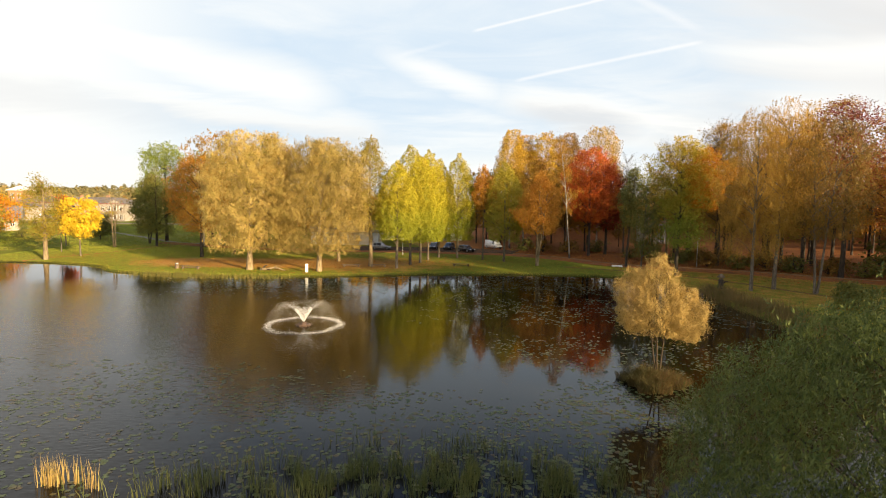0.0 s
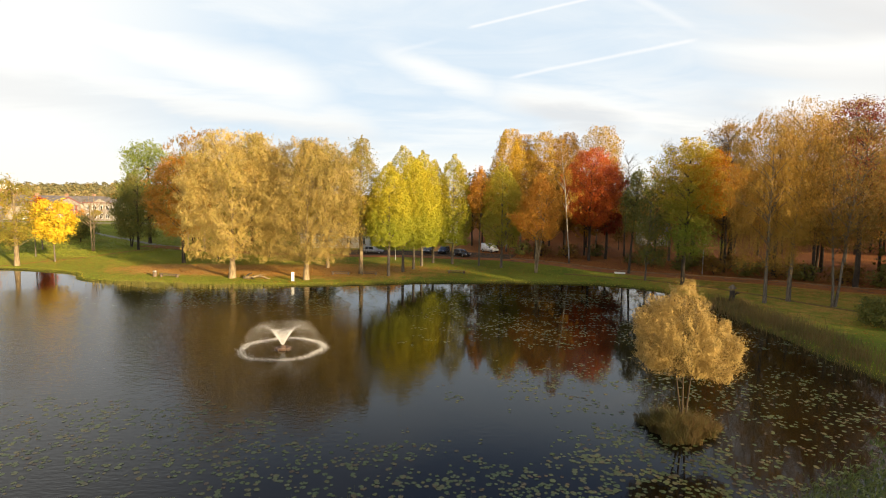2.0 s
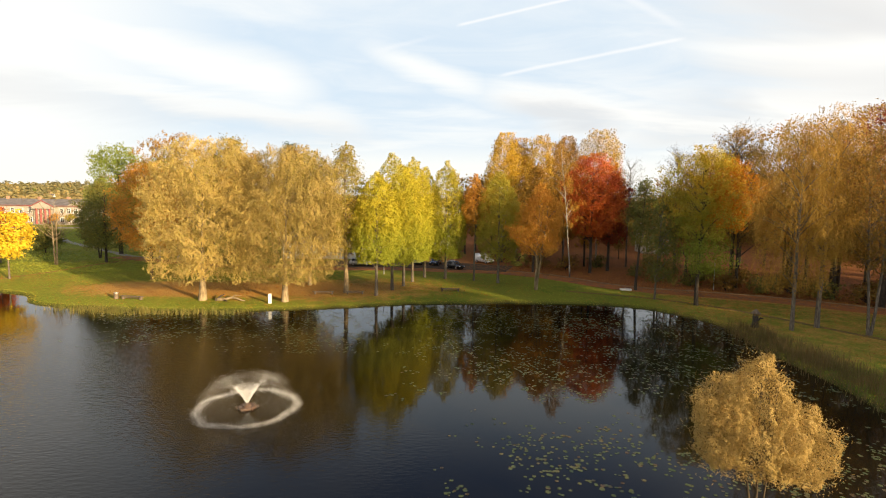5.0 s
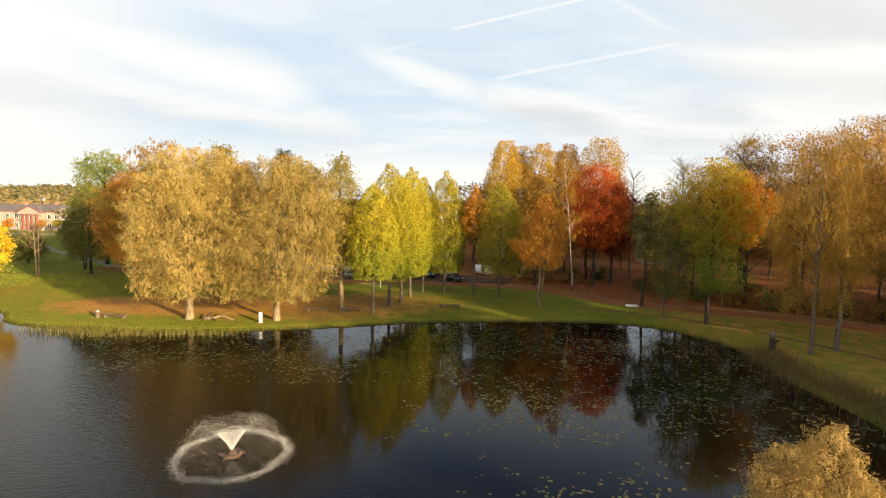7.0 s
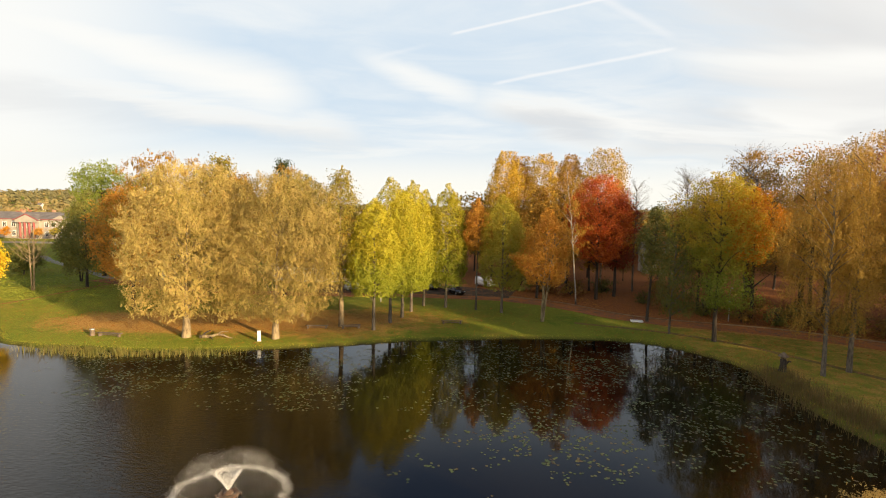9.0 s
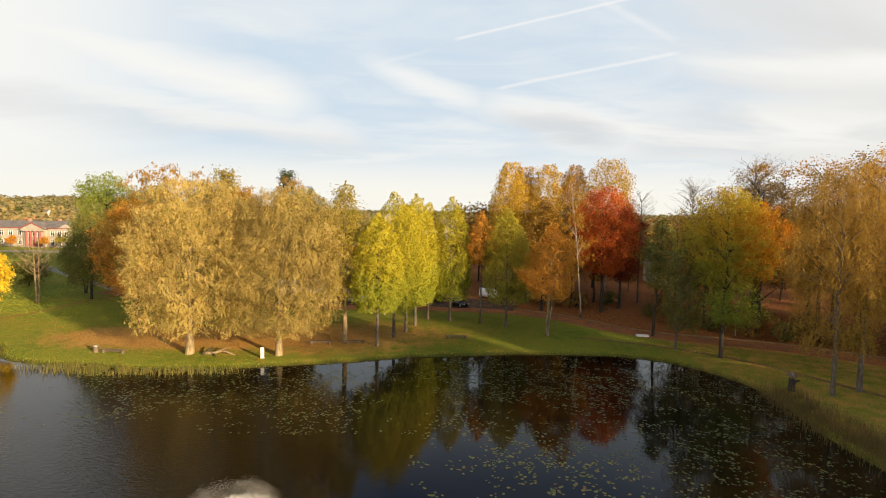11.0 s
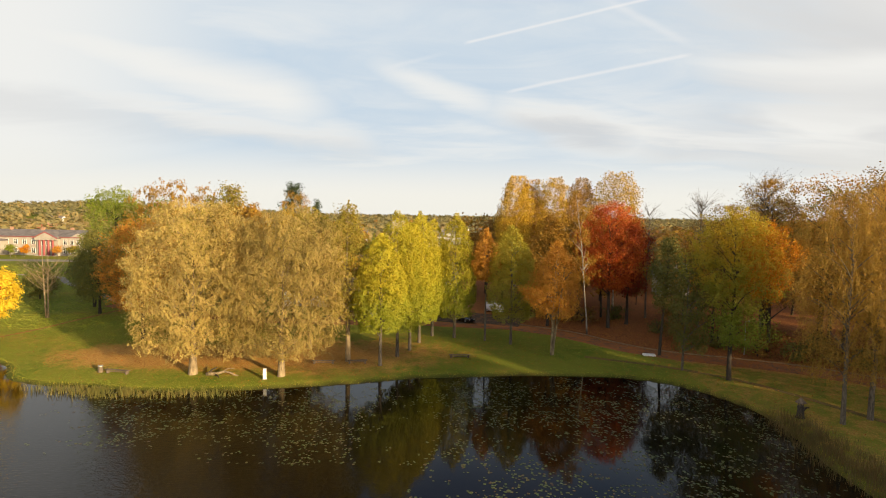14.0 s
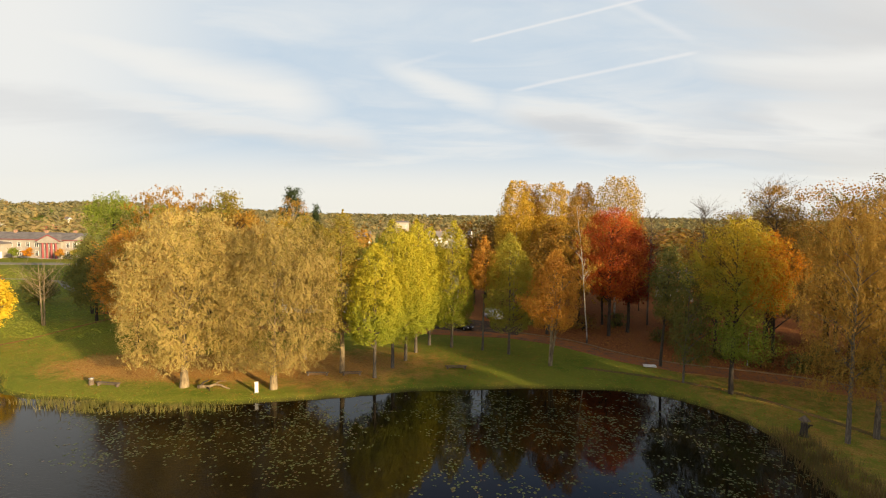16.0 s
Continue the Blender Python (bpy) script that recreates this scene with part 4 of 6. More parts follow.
plant("rowan_tree", 14.4, 91.4, "rust-orange tree with several leaning stems", L_RUST, B_PALE, 32, H=16.2, bot=5.6, R=3.7, profile="ovoid", clumps=110, leaves=60, spread=0.5, leaf=(0.23, 0.15),
      trunk=0.24, stems=3, lumps=0.3, gaps=0.08, lean=(0.8, 0), fill=13000, fill_leaf=(0.2, 0.13), depth=0.35, bump=(1.8, 0.4), hole=0.2)
plant("birch_tree", 22.6, 104.2, "tall leaning birch with a white trunk and thin crown", L_BROWNGOLD, B_BIRCH, 33, H=26.0, bot=9, R=2.6, profile="spire", clumps=150, leaves=50, spread=0.5,
      leaf=(0.24, 0.13), weep=0.9, trunk=0.13, gaps=0.25, lean=(-2.2, 0), off=(-0.8, 0), limb_r=0.05)
for k, (x, y, h, b, r, m, lab) in enumerate([(12.5, 124, 27.2, 9, 3.4, L_GOLD, "tall golden birch"), (16.5, 131, 26.5, 9, 3.2, L_BROWNGOLD, "tall brownish-gold birch"), (20.8, 127, 27.1, 8, 3.3, L_GOLD, "tall golden birch"),
                                              (26.5, 128, 27.0, 8, 3.0, L_BROWNGOLD, "tall brownish-gold birch"), (33.2, 125.5, 28.2, 9, 4.8, L_GOLD, "broad bright-gold birch")]):
    plant("birch_tree", x, y, lab + " above the wood's edge", m, B_BIRCH, 40 + k, group="birches at the wood's edge", H=h + 0.4, bot=b - 3, R=r * 1.22, profile="dome", clumps=150, leaves=46, spread=0.55,
          leaf=(0.24, 0.15), droop=0.7, trunk=0.2, gaps=0.08, lumps=0.42, boughs=90, fill=24000, fill_leaf=(0.25, 0.17), depth=0.4, bump=(2.2, 0.6), hole=0.08)
plant("rust_tree", 17.0, 110, "brown-gold tree behind the rowan", L_BROWNGOLD, B_DARK, 47, H=21, bot=6, R=4.2, profile="ovoid", clumps=140, leaves=50, spread=0.7, leaf=(0.36, 0.24), trunk=0.26, gaps=0.1)
plant("maple_tree", 27.6, 109.5, "flame-red maple with a broad domed crown", L_RED, B_DARK, 48, H=22.2, bot=7.0, R=5.3, profile="round", clumps=120, leaves=60, spread=0.6, leaf=(0.24, 0.18),
      trunk=0.3, lumps=0.34, gaps=0.08, boughs=70, limbs=36, fill=30000, fill_leaf=(0.2, 0.16), depth=0.55, bump=(2.6, 0.95), hole=0.36)
plant("maple_tree", 31.8, 112.5, "dark crimson maple beside the red one", L_CRIMSON, B_DARK, 49, H=19.0, bot=5.0, R=3.7, profile="round", clumps=150, leaves=60, spread=0.75, leaf=(0.36, 0.27), trunk=0.3, gaps=0.12)
plant("alder_tree", 30.0, 92.2, "dark green alder with a bare lower trunk by the road", L_DKGREEN, B_DARK, 50, H=17.6, bot=7.0, R=2.6, profile="ovoid", clumps=80, leaves=40, spread=0.6, leaf=(0.26, 0.18), trunk=0.22, gaps=0.16, lumps=0.35, off=(0.9, 0), fill=6000, fill_leaf=(0.23, 0.16), hole=0.2)
plant("alder_tree", 30.3, 85.4, "dark green tree with drooping boughs on the bank", L_DKGREEN, B_GREY, 51, H=15.6, bot=3.0, R=2.5, profile="ovoid", clumps=80, leaves=40, spread=0.55, leaf=(0.24, 0.15), trunk=0.15, gaps=0.2, off=(0.7, 0), fill=8000, fill_leaf=(0.2, 0.12), hole=0.2, hang=0.8)
plant("maple_tree", 34.4, 81.6, "green maple turning orange on one side", L_MAPLE, B_DARK, 52, H=20.9, bot=9.0, R=4.5, profile="round", clumps=120, leaves=60, spread=0.6, leaf=(0.23, 0.17), trunk=0.28, gaps=0.08, lumps=0.5, limbs=34, fill=24000, fill_leaf=(0.185, 0.145), depth=0.55, bump=(2.8, 1.05), hole=0.36,
      extra=[("orange_crown", L_ORANGE, "bright orange boughs on the sunny side", dict(bot=10.5, crown_top=19.5, R=3.1, clumps=60, off=(3.2, -0.8), leaves=60, fill=13000, bump=(1.7, 0.7), hole=0.35)),
             ("lower_crown", L_OAK, "fresh green lower boughs", dict(bot=4.4, crown_top=9.3, R=3.1, clumps=50, off=(0.6, -0.4), leaves=50, fill=4500, bump=(1.7, 0.9), hole=0.4))])
plant("birch_tree", 38.5, 68.2, "tall weeping birch with brown-gold hanging shoots", L_CURTAIN, B_GREY, 53, H=22.6, bot=5.0, R=4.2, profile="willow", clumps=90, leaves=50, spread=0.5, leaf=(0.17, 0.09), boughs=50,
      weep=2.6, trunk=0.22, gaps=0.16, lumps=0.3, limbs=46, limb_r=0.05, off=(-0.2, 0), fill=64000, fill_leaf=(0.13, 0.06), depth=0.38, bump=(2.4, 0.9), hole=0.26, hang=1.2)
plant("birch_tree", 42.0, 69.3, "golden weeping birch with a thick crown behind the first", L_CURTAIN, B_GREY, 54, H=24.4, bot=8.0, R=3.7, profile="willow", clumps=90, leaves=50, spread=0.55, leaf=(0.18, 0.09), boughs=50,
      weep=2.4, trunk=0.26, gaps=0.1, lumps=0.3, limbs=40, limb_r=0.05, off=(0.7, -0.3), fill=54000, fill_leaf=(0.135, 0.062), depth=0.42, bump=(2.4, 0.9), hole=0.3, hang=1.2)
plant("birch_tree", 45.1, 65.9, "two-stemmed dark-leaved birch beside the footpath", L_FOREST, B_GREY, 55, H=21.5, bot=7.0, R=4.3, profile="round", clumps=100, leaves=40, spread=0.75, leaf=(0.2, 0.12),
      weep=1.6, trunk=0.22, gaps=0.16, lumps=0.34, limbs=60, stems=2, limb_r=0.05, off=(0.8, 0), fill=34000, fill_leaf=(0.165, 0.1), depth=0.5, bump=(2.2, 0.8), hole=0.3, hang=0.6)
plant("maple_tree", 58, 80, "tall dark-red thinning maple over the wood", L_CRIMSON, B_DARK, 56, H=27, bot=11, R=5.4, profile="round", clumps=170, leaves=62, spread=0.75, leaf=(0.23, 0.165), trunk=0.36, gaps=0.2, limbs=60)
plant("bare_tree", 50.5, 103, "tall bare tree with fine grey branches", L_FOREST, B_GREY, 57, H=29, bot=15, R=4.4, profile="round", clumps=150, leaves=0, trunk=0.26, limbs=120, limb_r=0.04, twigs=7)
plant("bare_tree", 44.5, 112, "bare tree with fine grey branches behind the maples", L_FOREST, B_GREY, 58, H=25.5, bot=12, R=4.2, profile="round", clumps=130, leaves=0, trunk=0.24, limbs=110, limb_r=0.036, twigs=7)
plant("bare_tree", 37.6, 119, "pale bare tree with a round crown of twigs", L_FOREST, B_GREY, 59, H=23.5, bot=10, R=3.6, profile="round", clumps=150, leaves=0, trunk=0.2, limbs=120, limb_r=0.033, twigs=7)

# trees behind and left of the willows
plant("rust_tree", -46.4, 94, "rust-orange tree beside the big willow", L_RUST, B_DARK, 60, H=18.5, bot=4.6, R=5.2, profile="round", clumps=100, leaves=50, spread=0.7, leaf=(0.26, 0.18), trunk=0.3, lumps=0.22, fill=20000, fill_leaf=(0.2, 0.15), depth=0.4, bump=(2.2, 0.7), hole=0.22)
plant("olive_tree_tall", -43, 100, "olive-gold tree at the willow's side", L_OLIVE, B_DARK, 61, H=18.5, bot=4.5, R=4.6, profile="round", clumps=150, leaves=55, spread=0.8, leaf=(0.38, 0.25), trunk=0.28)
plant("alder_tree", -66.2, 113, "dark green tree on the shaded lawn", L_DKGREEN, B_DARK, 62, H=17.2, bot=2.6, R=4.8, profile="ovoid", clumps=90, leaves=50, spread=0.7, leaf=(0.28, 0.19), trunk=0.26, gaps=0.06, fill=14000, fill_leaf=(0.22, 0.15), depth=0.4, bump=(2.2, 0.6), hole=0.22)
plant("alder_tree", -71.8, 119.5, "dark brownish-green tree on the shaded lawn", L_DKGREEN, B_DARK, 63, H=14.6, bot=2.6, R=3.6, profile="round", clumps=110, leaves=50, spread=0.75, leaf=(0.36, 0.24), trunk=0.2, stems=2, gaps=0.1)
plant("oak_tree", -72.0, 127, "tall green oak rising behind the dark trees", L_OAK, B_DARK, 64, H=24.0, bot=7, R=5.6, profile="round", clumps=120, leaves=50, spread=0.8, leaf=(0.32, 0.23), trunk=0.4, gaps=0.14, lumps=0.28, fill=20000, fill_leaf=(0.25, 0.18), depth=0.4, bump=(2.6, 0.9), hole=0.22)
plant("oak_tree", -62.0, 128, "green oak in the grove", L_OAK, B_DARK, 65, H=22, bot=7, R=5.0, profile="round", clumps=150, leaves=50, spread=0.85, leaf=(0.42, 0.3), trunk=0.36, gaps=0.12)
for k, (x, y, h, r) in enumerate([(-55.5, 113, 25.5, 3.4), (-51, 111, 26.2, 3.0), (-47, 113, 25.0, 3.4), (-30, 116, 24.2, 3.0)]):
    plant("birch_tree", x, y, "half-bare birch with thin golden top behind the willows", L_BROWNGOLD, B_BIRCH, 70 + k, group="birches behind the willows", H=h, bot=10, R=r * 1.25, profile="round", clumps=150, leaves=38,
          spread=0.65, leaf=(0.30, 0.18), weep=0.8, trunk=0.22, gaps=0.2, limbs=70, limb_r=0.05)
plant("olive_tree_tall", -40.8, 110, "olive-green tree with a round top behind the willows", L_OLIVE, B_DARK, 75, H=24.6, bot=8, R=4.6, profile="round", clumps=160, leaves=55, spread=0.8, leaf=(0.4, 0.26), trunk=0.3)
for k, (x, y, h, b, r, m) in enumerate([(-27.5, 106, 20.4, 5, 4.6, L_GOLD), (-35, 104, 21, 6, 4.6, L_BROWNGOLD), (-15.5, 132, 9.0, 2.5, 3.6, L_BROWNGOLD), (-25, 138, 10, 3, 4, L_GOLD), (-21, 152, 12, 3, 4.4, L_OAK)]):
    plant("grove_tree", x, y, "broad autumn tree in the grove behind the bank", m, B_DARK, 80 + k, group="grove behind the bank", H=h, bot=b, R=r, profile="round", clumps=130, leaves=50, spread=0.85, leaf=(0.42, 0.28), trunk=0.28, gaps=0.08)
# left lawn
plant("maple_tree", -68.7, 93.2, "small bright-yellow maple on the lawn", L_YELLOW, B_GREY, 90, H=10.8, bot=3.7, R=3.4, profile="round", gaps=0.16, clumps=150, leaves=62, spread=0.5, leaf=(0.30, 0.24), trunk=0.15, lumps=0.22)
plant("maple_tree", -76.5, 98.5, "slender sapling with sparse yellow leaves", L_YELLOW, B_GREY, 91, H=9.2, bot=4.5, R=1.6, profile="ovoid", clumps=28, leaves=24, spread=0.5, leaf=(0.26, 0.18), trunk=0.11)
plant("maple_tree", -84.5, 110, "small crimson maple behind the yellow one", L_RED, B_GREY, 92, H=10.8, bot=3, R=2.2, profile="ovoid", clumps=70, leaves=50, spread=0.5, leaf=(0.32, 0.24), trunk=0.14)
plant("poplar_tree", -71.2, 88.2, "pollarded tree with a stout pale trunk and thin green crown", L_OLIVE, B_PALE, 93, H=15.6, bot=3.6, R=3.0, profile="ovoid", clumps=120, leaves=52, spread=0.6, leaf=(0.28, 0.16),
      trunk=0.4, gaps=0.12, lumps=0.35, limbs=60, limb_r=0.05)
vase_tree("bare_tree", -72.8, 108.6, "young leafless tree with two pale stems and fanned branches", B_PALE, 94, H=12.2, fork=5.4, R=4.2, radius=0.17)
plant("shrub", -89, 127, "round dark green shrub", L_DKGREEN, B_DARK, 95, category="shrub", H=6.5, bot=0.8, R=3.1, profile="round", clumps=90, leaves=60, spread=0.55, leaf=(0.32, 0.22), trunk=0.14, limbs=10)
plant("shrub", -110, 128, "clipped dark green conical thuja", L_DKGREEN, B_DARK, 96, category="shrub", H=5.0, bot=0.5, R=1.5, profile="cone", clumps=70, leaves=50, spread=0.35, leaf=(0.22, 0.12), trunk=0.1, limbs=6)
plant("spruce_tree", -38.1, 141, "dark green spruce above the grove", L_SPRUCE, B_DARK, 97, H=27.6, bot=6, R=7.2, profile="cone", clumps=200, leaves=60, spread=0.6, leaf=(0.5, 0.2), trunk=0.3, lumps=0.3)
plant("spruce_tree", -32.6, 141, "slim dark green spruce above the grove", L_SPRUCE, B_DARK, 98, H=23.4, bot=4, R=2.4, profile="cone", clumps=130, leaves=50, spread=0.42, leaf=(0.42, 0.14), trunk=0.2, lumps=0.25)

# the straw-coloured willow on its islet, the dark shrub on the bank, the green willow on the near bank
plant("islet_willow", 13.5, 32.3, "straw-gold bushy willow on a grassy islet in the pond", L_STRAW, B_TWIG, 100, z=0.2, H=8.0, bot=2.9, R=1.75, profile="ovoid", clumps=120, leaves=50, spread=0.3, leaf=(0.13, 0.02), rise=1.3,
      trunk=0.085, stems=3, lumps=0.2, limbs=90, limb_r=0.018, shell=0.5, boughs=70, off=(-0.25, 0), splay=1.3, fill=30000, fill_leaf=(0.12, 0.024), depth=0.5, bump=(1.1, 0.24), hole=0.24,
      extra=[("side_crown", L_STRAW, "lower side dome of the crown", dict(bot=3.0, crown_top=6.9, R=1.2, clumps=70, off=(-1.55, 0.2), profile="round", fill=20000)),
             ("spreading_crown", L_STRAW, "spreading lower boughs", dict(bot=2.6, crown_top=5.7, R=1.3, clumps=70, off=(1.4, -0.2), profile="round", fill=20000))])
plant("shrub", 42.5, 55.4, "low dark green shrub on the bank", L_DKGREEN, B_DARK, 101, category="shrub", H=2.6, bot=0.4, R=2.1, profile="round", clumps=70, leaves=60, spread=0.42, leaf=(0.24, 0.14), trunk=0.08, limbs=10)
plant("green_willow", 12.7, 11.6, "bushy grey-green willow on the near bank in shade", L_NEARWIL, B_DARK, 102, H=8.6, bot=0.9, R=6.0, profile="dome", clumps=420, leaves=70, spread=0.6, leaf=(0.16, 0.05), weep=0.5,
      trunk=0.34, stems=3, lumps=0.2, limbs=50, limb_r=0.04, shell=0.35, boughs=260, fill=140000, fill_leaf=(0.125, 0.027), depth=0.3, bump=(1.5, 0.32), hole=0.06, hang=0.55,
      extra=[("upper_crown", L_NEARWIL, "taller shoots rising over the crown", dict(bot=6.0, crown_top=10.6, R=2.3, clumps=60, off=(1.6, 0.6), leaves=60, fill=24000, profile="ovoid", hole=0.2))])

# the wood: a few kinds of forest tree, set out again and again
kinds = []
for k, (mat, h, r, prof, gp) in enumerate([(L_FOREST, 22, 5.0, "round", 0.12), (L_BROWNGOLD, 23, 4.4, "ovoid", 0.12), (L_RUST, 20, 4.8, "round", 0.14), (L_OLIVE, 21, 4.6, "round", 0.1), (L_CRIMSON, 19, 4.4, "round", 0.16), (L_DKGREEN, 20, 4.6, "ovoid", 0.12)]):
    kinds.append(plant("forest_tree", 60 + 9 * k, 118 + (k % 3) * 6, ("brown", "brown-gold", "rust-red", "olive", "dark red", "dark green")[k] + "-leaved tree of the wood", mat, B_DARK, 110 + k, group="trees of the wood",
                       H=h, bot=5.5, R=r, profile=prof, clumps=130, leaves=30, spread=0.8, leaf=(0.36, 0.24), trunk=0.22, gaps=gp, lumps=0.35, limbs=16))
edge_kinds = [plant("forest_tree", x, y, ("brown", "brown-gold", "rust-red", "olive")[k] + "-leaved tree at the edge of the wood", (L_FOREST, L_BROWNGOLD, L_RUST, L_OLIVE)[k], B_DARK, 120 + k, group="trees of the wood", H=(22, 23, 20, 21)[k], bot=5.0,
                    R=(5.0, 4.6, 4.9, 4.7)[k], profile="round", clumps=160, leaves=60, spread=0.6, leaf=(0.205, 0.14), trunk=0.22, gaps=0.1, lumps=0.35, limbs=16) for k, (x, y) in enumerate([(41, 99.5), (45.5, 104.5), (57, 99), (60, 92)])]
lean_kinds = [plant("forest_tree", 95 + 9 * k, 130 + 7 * k, ("brown", "brown-gold", "rust-red")[k] + "-leaved tree deep in the wood", (L_FOREST, L_BROWNGOLD, L_RUST)[k], B_DARK, 130 + k, group="trees of the wood", H=22, bot=4.5, R=4.8, profile="round",
                    clumps=90, leaves=20, spread=1.0, leaf=(0.68, 0.46), trunk=0.24, gaps=0.05, lumps=0.3, limbs=8) for k in range(3)]
wood_rng = random.Random(5)


def more(x, y, k, s=1.0, turn=None, deep=False):
    copy_thing(lean_kinds[k % 3] if deep else edge_kinds[k] if k < 4 and 40 < x < 70 and y < 112 else kinds[k], pose(x, y, float(ground_z(x, y)), 0, 0, wood_rng.uniform(0, 360) if turn is None else turn) @ Matrix.Diagonal((s, s, s * wood_rng.uniform(0.94, 1.06), 1)))


# right-hand wood beyond the road
for x, y, k, s in [(47, 95, 0, 1.1), (53, 91, 2, 1.26), (49, 100, 1, 1.12), (58, 95, 3, 1.3), (62, 88, 1, 1.25), (67, 81, 2, 1.35), (56, 86, 1, 1.16), (64, 96, 0, 1.3), (72, 88, 1, 1.3), (75, 77, 0, 1.3),
                   (54, 107, 3, 1.26), (40, 108, 2, 0.95), (61, 104, 2, 1.25), (68, 103, 4, 1.1), (52, 118, 1, 1.0), (24, 117, 0, 0.9), (20, 119, 4, 0.8), (29, 119, 1, 0.9),
                   (11, 133, 0, 0.9), (5, 138, 1, 0.9), (8, 146, 0, 0.95), (2, 150, 1, 0.5), (16, 142, 0, 1.0), (25, 140, 2, 0.9), (34, 138, 0, 0.9), (41, 134, 3, 0.42), (-5, 146, 0, 0.45), (-12, 148, 1, 0.45),
                   (48, 132, 1, 0.45), (57, 130, 0, 0.95), (66, 128, 3, 0.95), (77, 100, 2, 1.1), (82, 92, 0, 1.15), (84, 80, 1, 1.1)]:
    more(x, y, k, s, deep=y > 117)
# grove on the left behind the willows
for x, y, k, s in [(-58, 122, 1, 0.9), (-49, 122, 0, 0.95), (-40, 121, 1, 0.9), (-32, 126, 0, 0.85), (-55, 134, 3, 0.95), (-46, 134, 1, 0.95), (-66, 138, 3, 0.9), (-30, 150, 0, 0.5), (-44, 150, 2, 0.85), (-58, 150, 0, 0.85)]:
    more(x, y, k, s)
# the wood carried on out of view round the right-hand bank, added to shade it
for x, y, k, s in [(57, 57, 0, 0.66), (62, 50, 1, 0.72), (60, 44, 3, 0.8), (66, 60, 2, 0.8), (72, 50, 0, 0.85), (66, 37.5, 1, 0.9), (71, 39, 0, 0.9), (80, 55, 1, 1.15), (78, 30, 2, 1.1), (66, 24, 0, 1.2), (88, 42, 3, 1.15), (61, 67, 4, 0.8),
                   (70, 68, 0, 0.9), (74, 16, 1, 1.2), (86, 20, 0, 1.05),
                   # unseen trees behind the camera, sized to keep sun off the green willow
                   (36.5, -12.5, 0, 0.68), (40.6, -8, 3, 0.70), (45, -4, 5, 0.62), (33, -17, 1, 0.66),
                   (66.9, 9.7, 0, 1.2), (72.6, 11.3, 1, 1.22), (84, 62, 0, 1.05), (90, 70, 1, 1.1), (80, 66, 5, 0.95), (89, 77, 0, 1.1), (94, 84, 2, 1.1), (99, 91, 1, 1.1), (104, 98, 0, 1.1), (109, 105, 1, 1.1)]:
    more(x, y, k, s, deep=True)

# undergrowth along the upper side of the road
bush = [plant("undergrowth_shrub", 44, 92.3, "dark brown-leaved shrub of the undergrowth", L_FOREST, B_DARK, 150, category="shrub", group="undergrowth", H=2.6, bot=0.3, R=1.9, profile="round", clumps=36, leaves=15, spread=0.45, leaf=(0.33, 0.22), trunk=0.06, limbs=8),
        plant("undergrowth_shrub", 48, 90, "dark green shrub of the undergrowth", L_DKGREEN, B_DARK, 151, category="shrub", group="undergrowth", H=2.2, bot=0.3, R=1.8, profile="round", clumps=36, leaves=15, spread=0.45, leaf=(0.33, 0.22), trunk=0.06, limbs=8)]
for k, (x, y) in enumerate([(51.5, 88), (54.5, 85.6), (58, 82.5), (61.5, 80), (65, 77), (69, 74.5), (46, 96), (52, 94), (57, 90), (40.5, 96.5), (62, 86), (44, 101), (50, 99), (56, 97), (37, 101), (66, 83), (48, 105), (35, 106), (41, 113), (31, 117), (24, 113.5), (15, 117), (19, 115)]):
    s = 0.8 + 0.6 * wood_rng.random()
    copy_thing(bush[k % 2], pose(x, y, float(ground_z(x, y)), 0, 0, wood_rng.uniform(0, 360)) @ Matrix.Diagonal((s, s, s * 0.9, 1)))

# tall undergrowth added along the sunny flank of the wood, to block low sun
for x, y, s in [(58, 47, 2.2), (60, 53, 2.4), (62, 58, 2.3), (64, 63, 2.5), (66, 68, 2.3), (69, 72, 2.4), (59, 40, 2.2), (73, 76, 2.4), (68, 56, 2.6), (72, 63, 2.6), (78, 70, 2.6), (61, 34, 2.0), (84, 74, 2.6), (88, 81, 2.6), (92, 88, 2.6), (96, 95, 2.6), (80, 84, 2.2), (75, 92, 2.2)]:
    copy_thing(bush[int(x) % 2], pose(x, y, float(ground_z(x, y)), 0, 0, wood_rng.uniform(0, 360)) @ Matrix.Diagonal((s, s, s, 1)))

# ---- stuff on the water and the banks ----


def scatter_stuff(name, v, f, mat, label, category):
    return tagged(new(name, mesh_of(name, v, f, mat)), label, category, kind="stuff")


def in_pond(p, margin=0.3):
    return p[shore_distance(p[:, 0], p[:, 1]) < -margin]


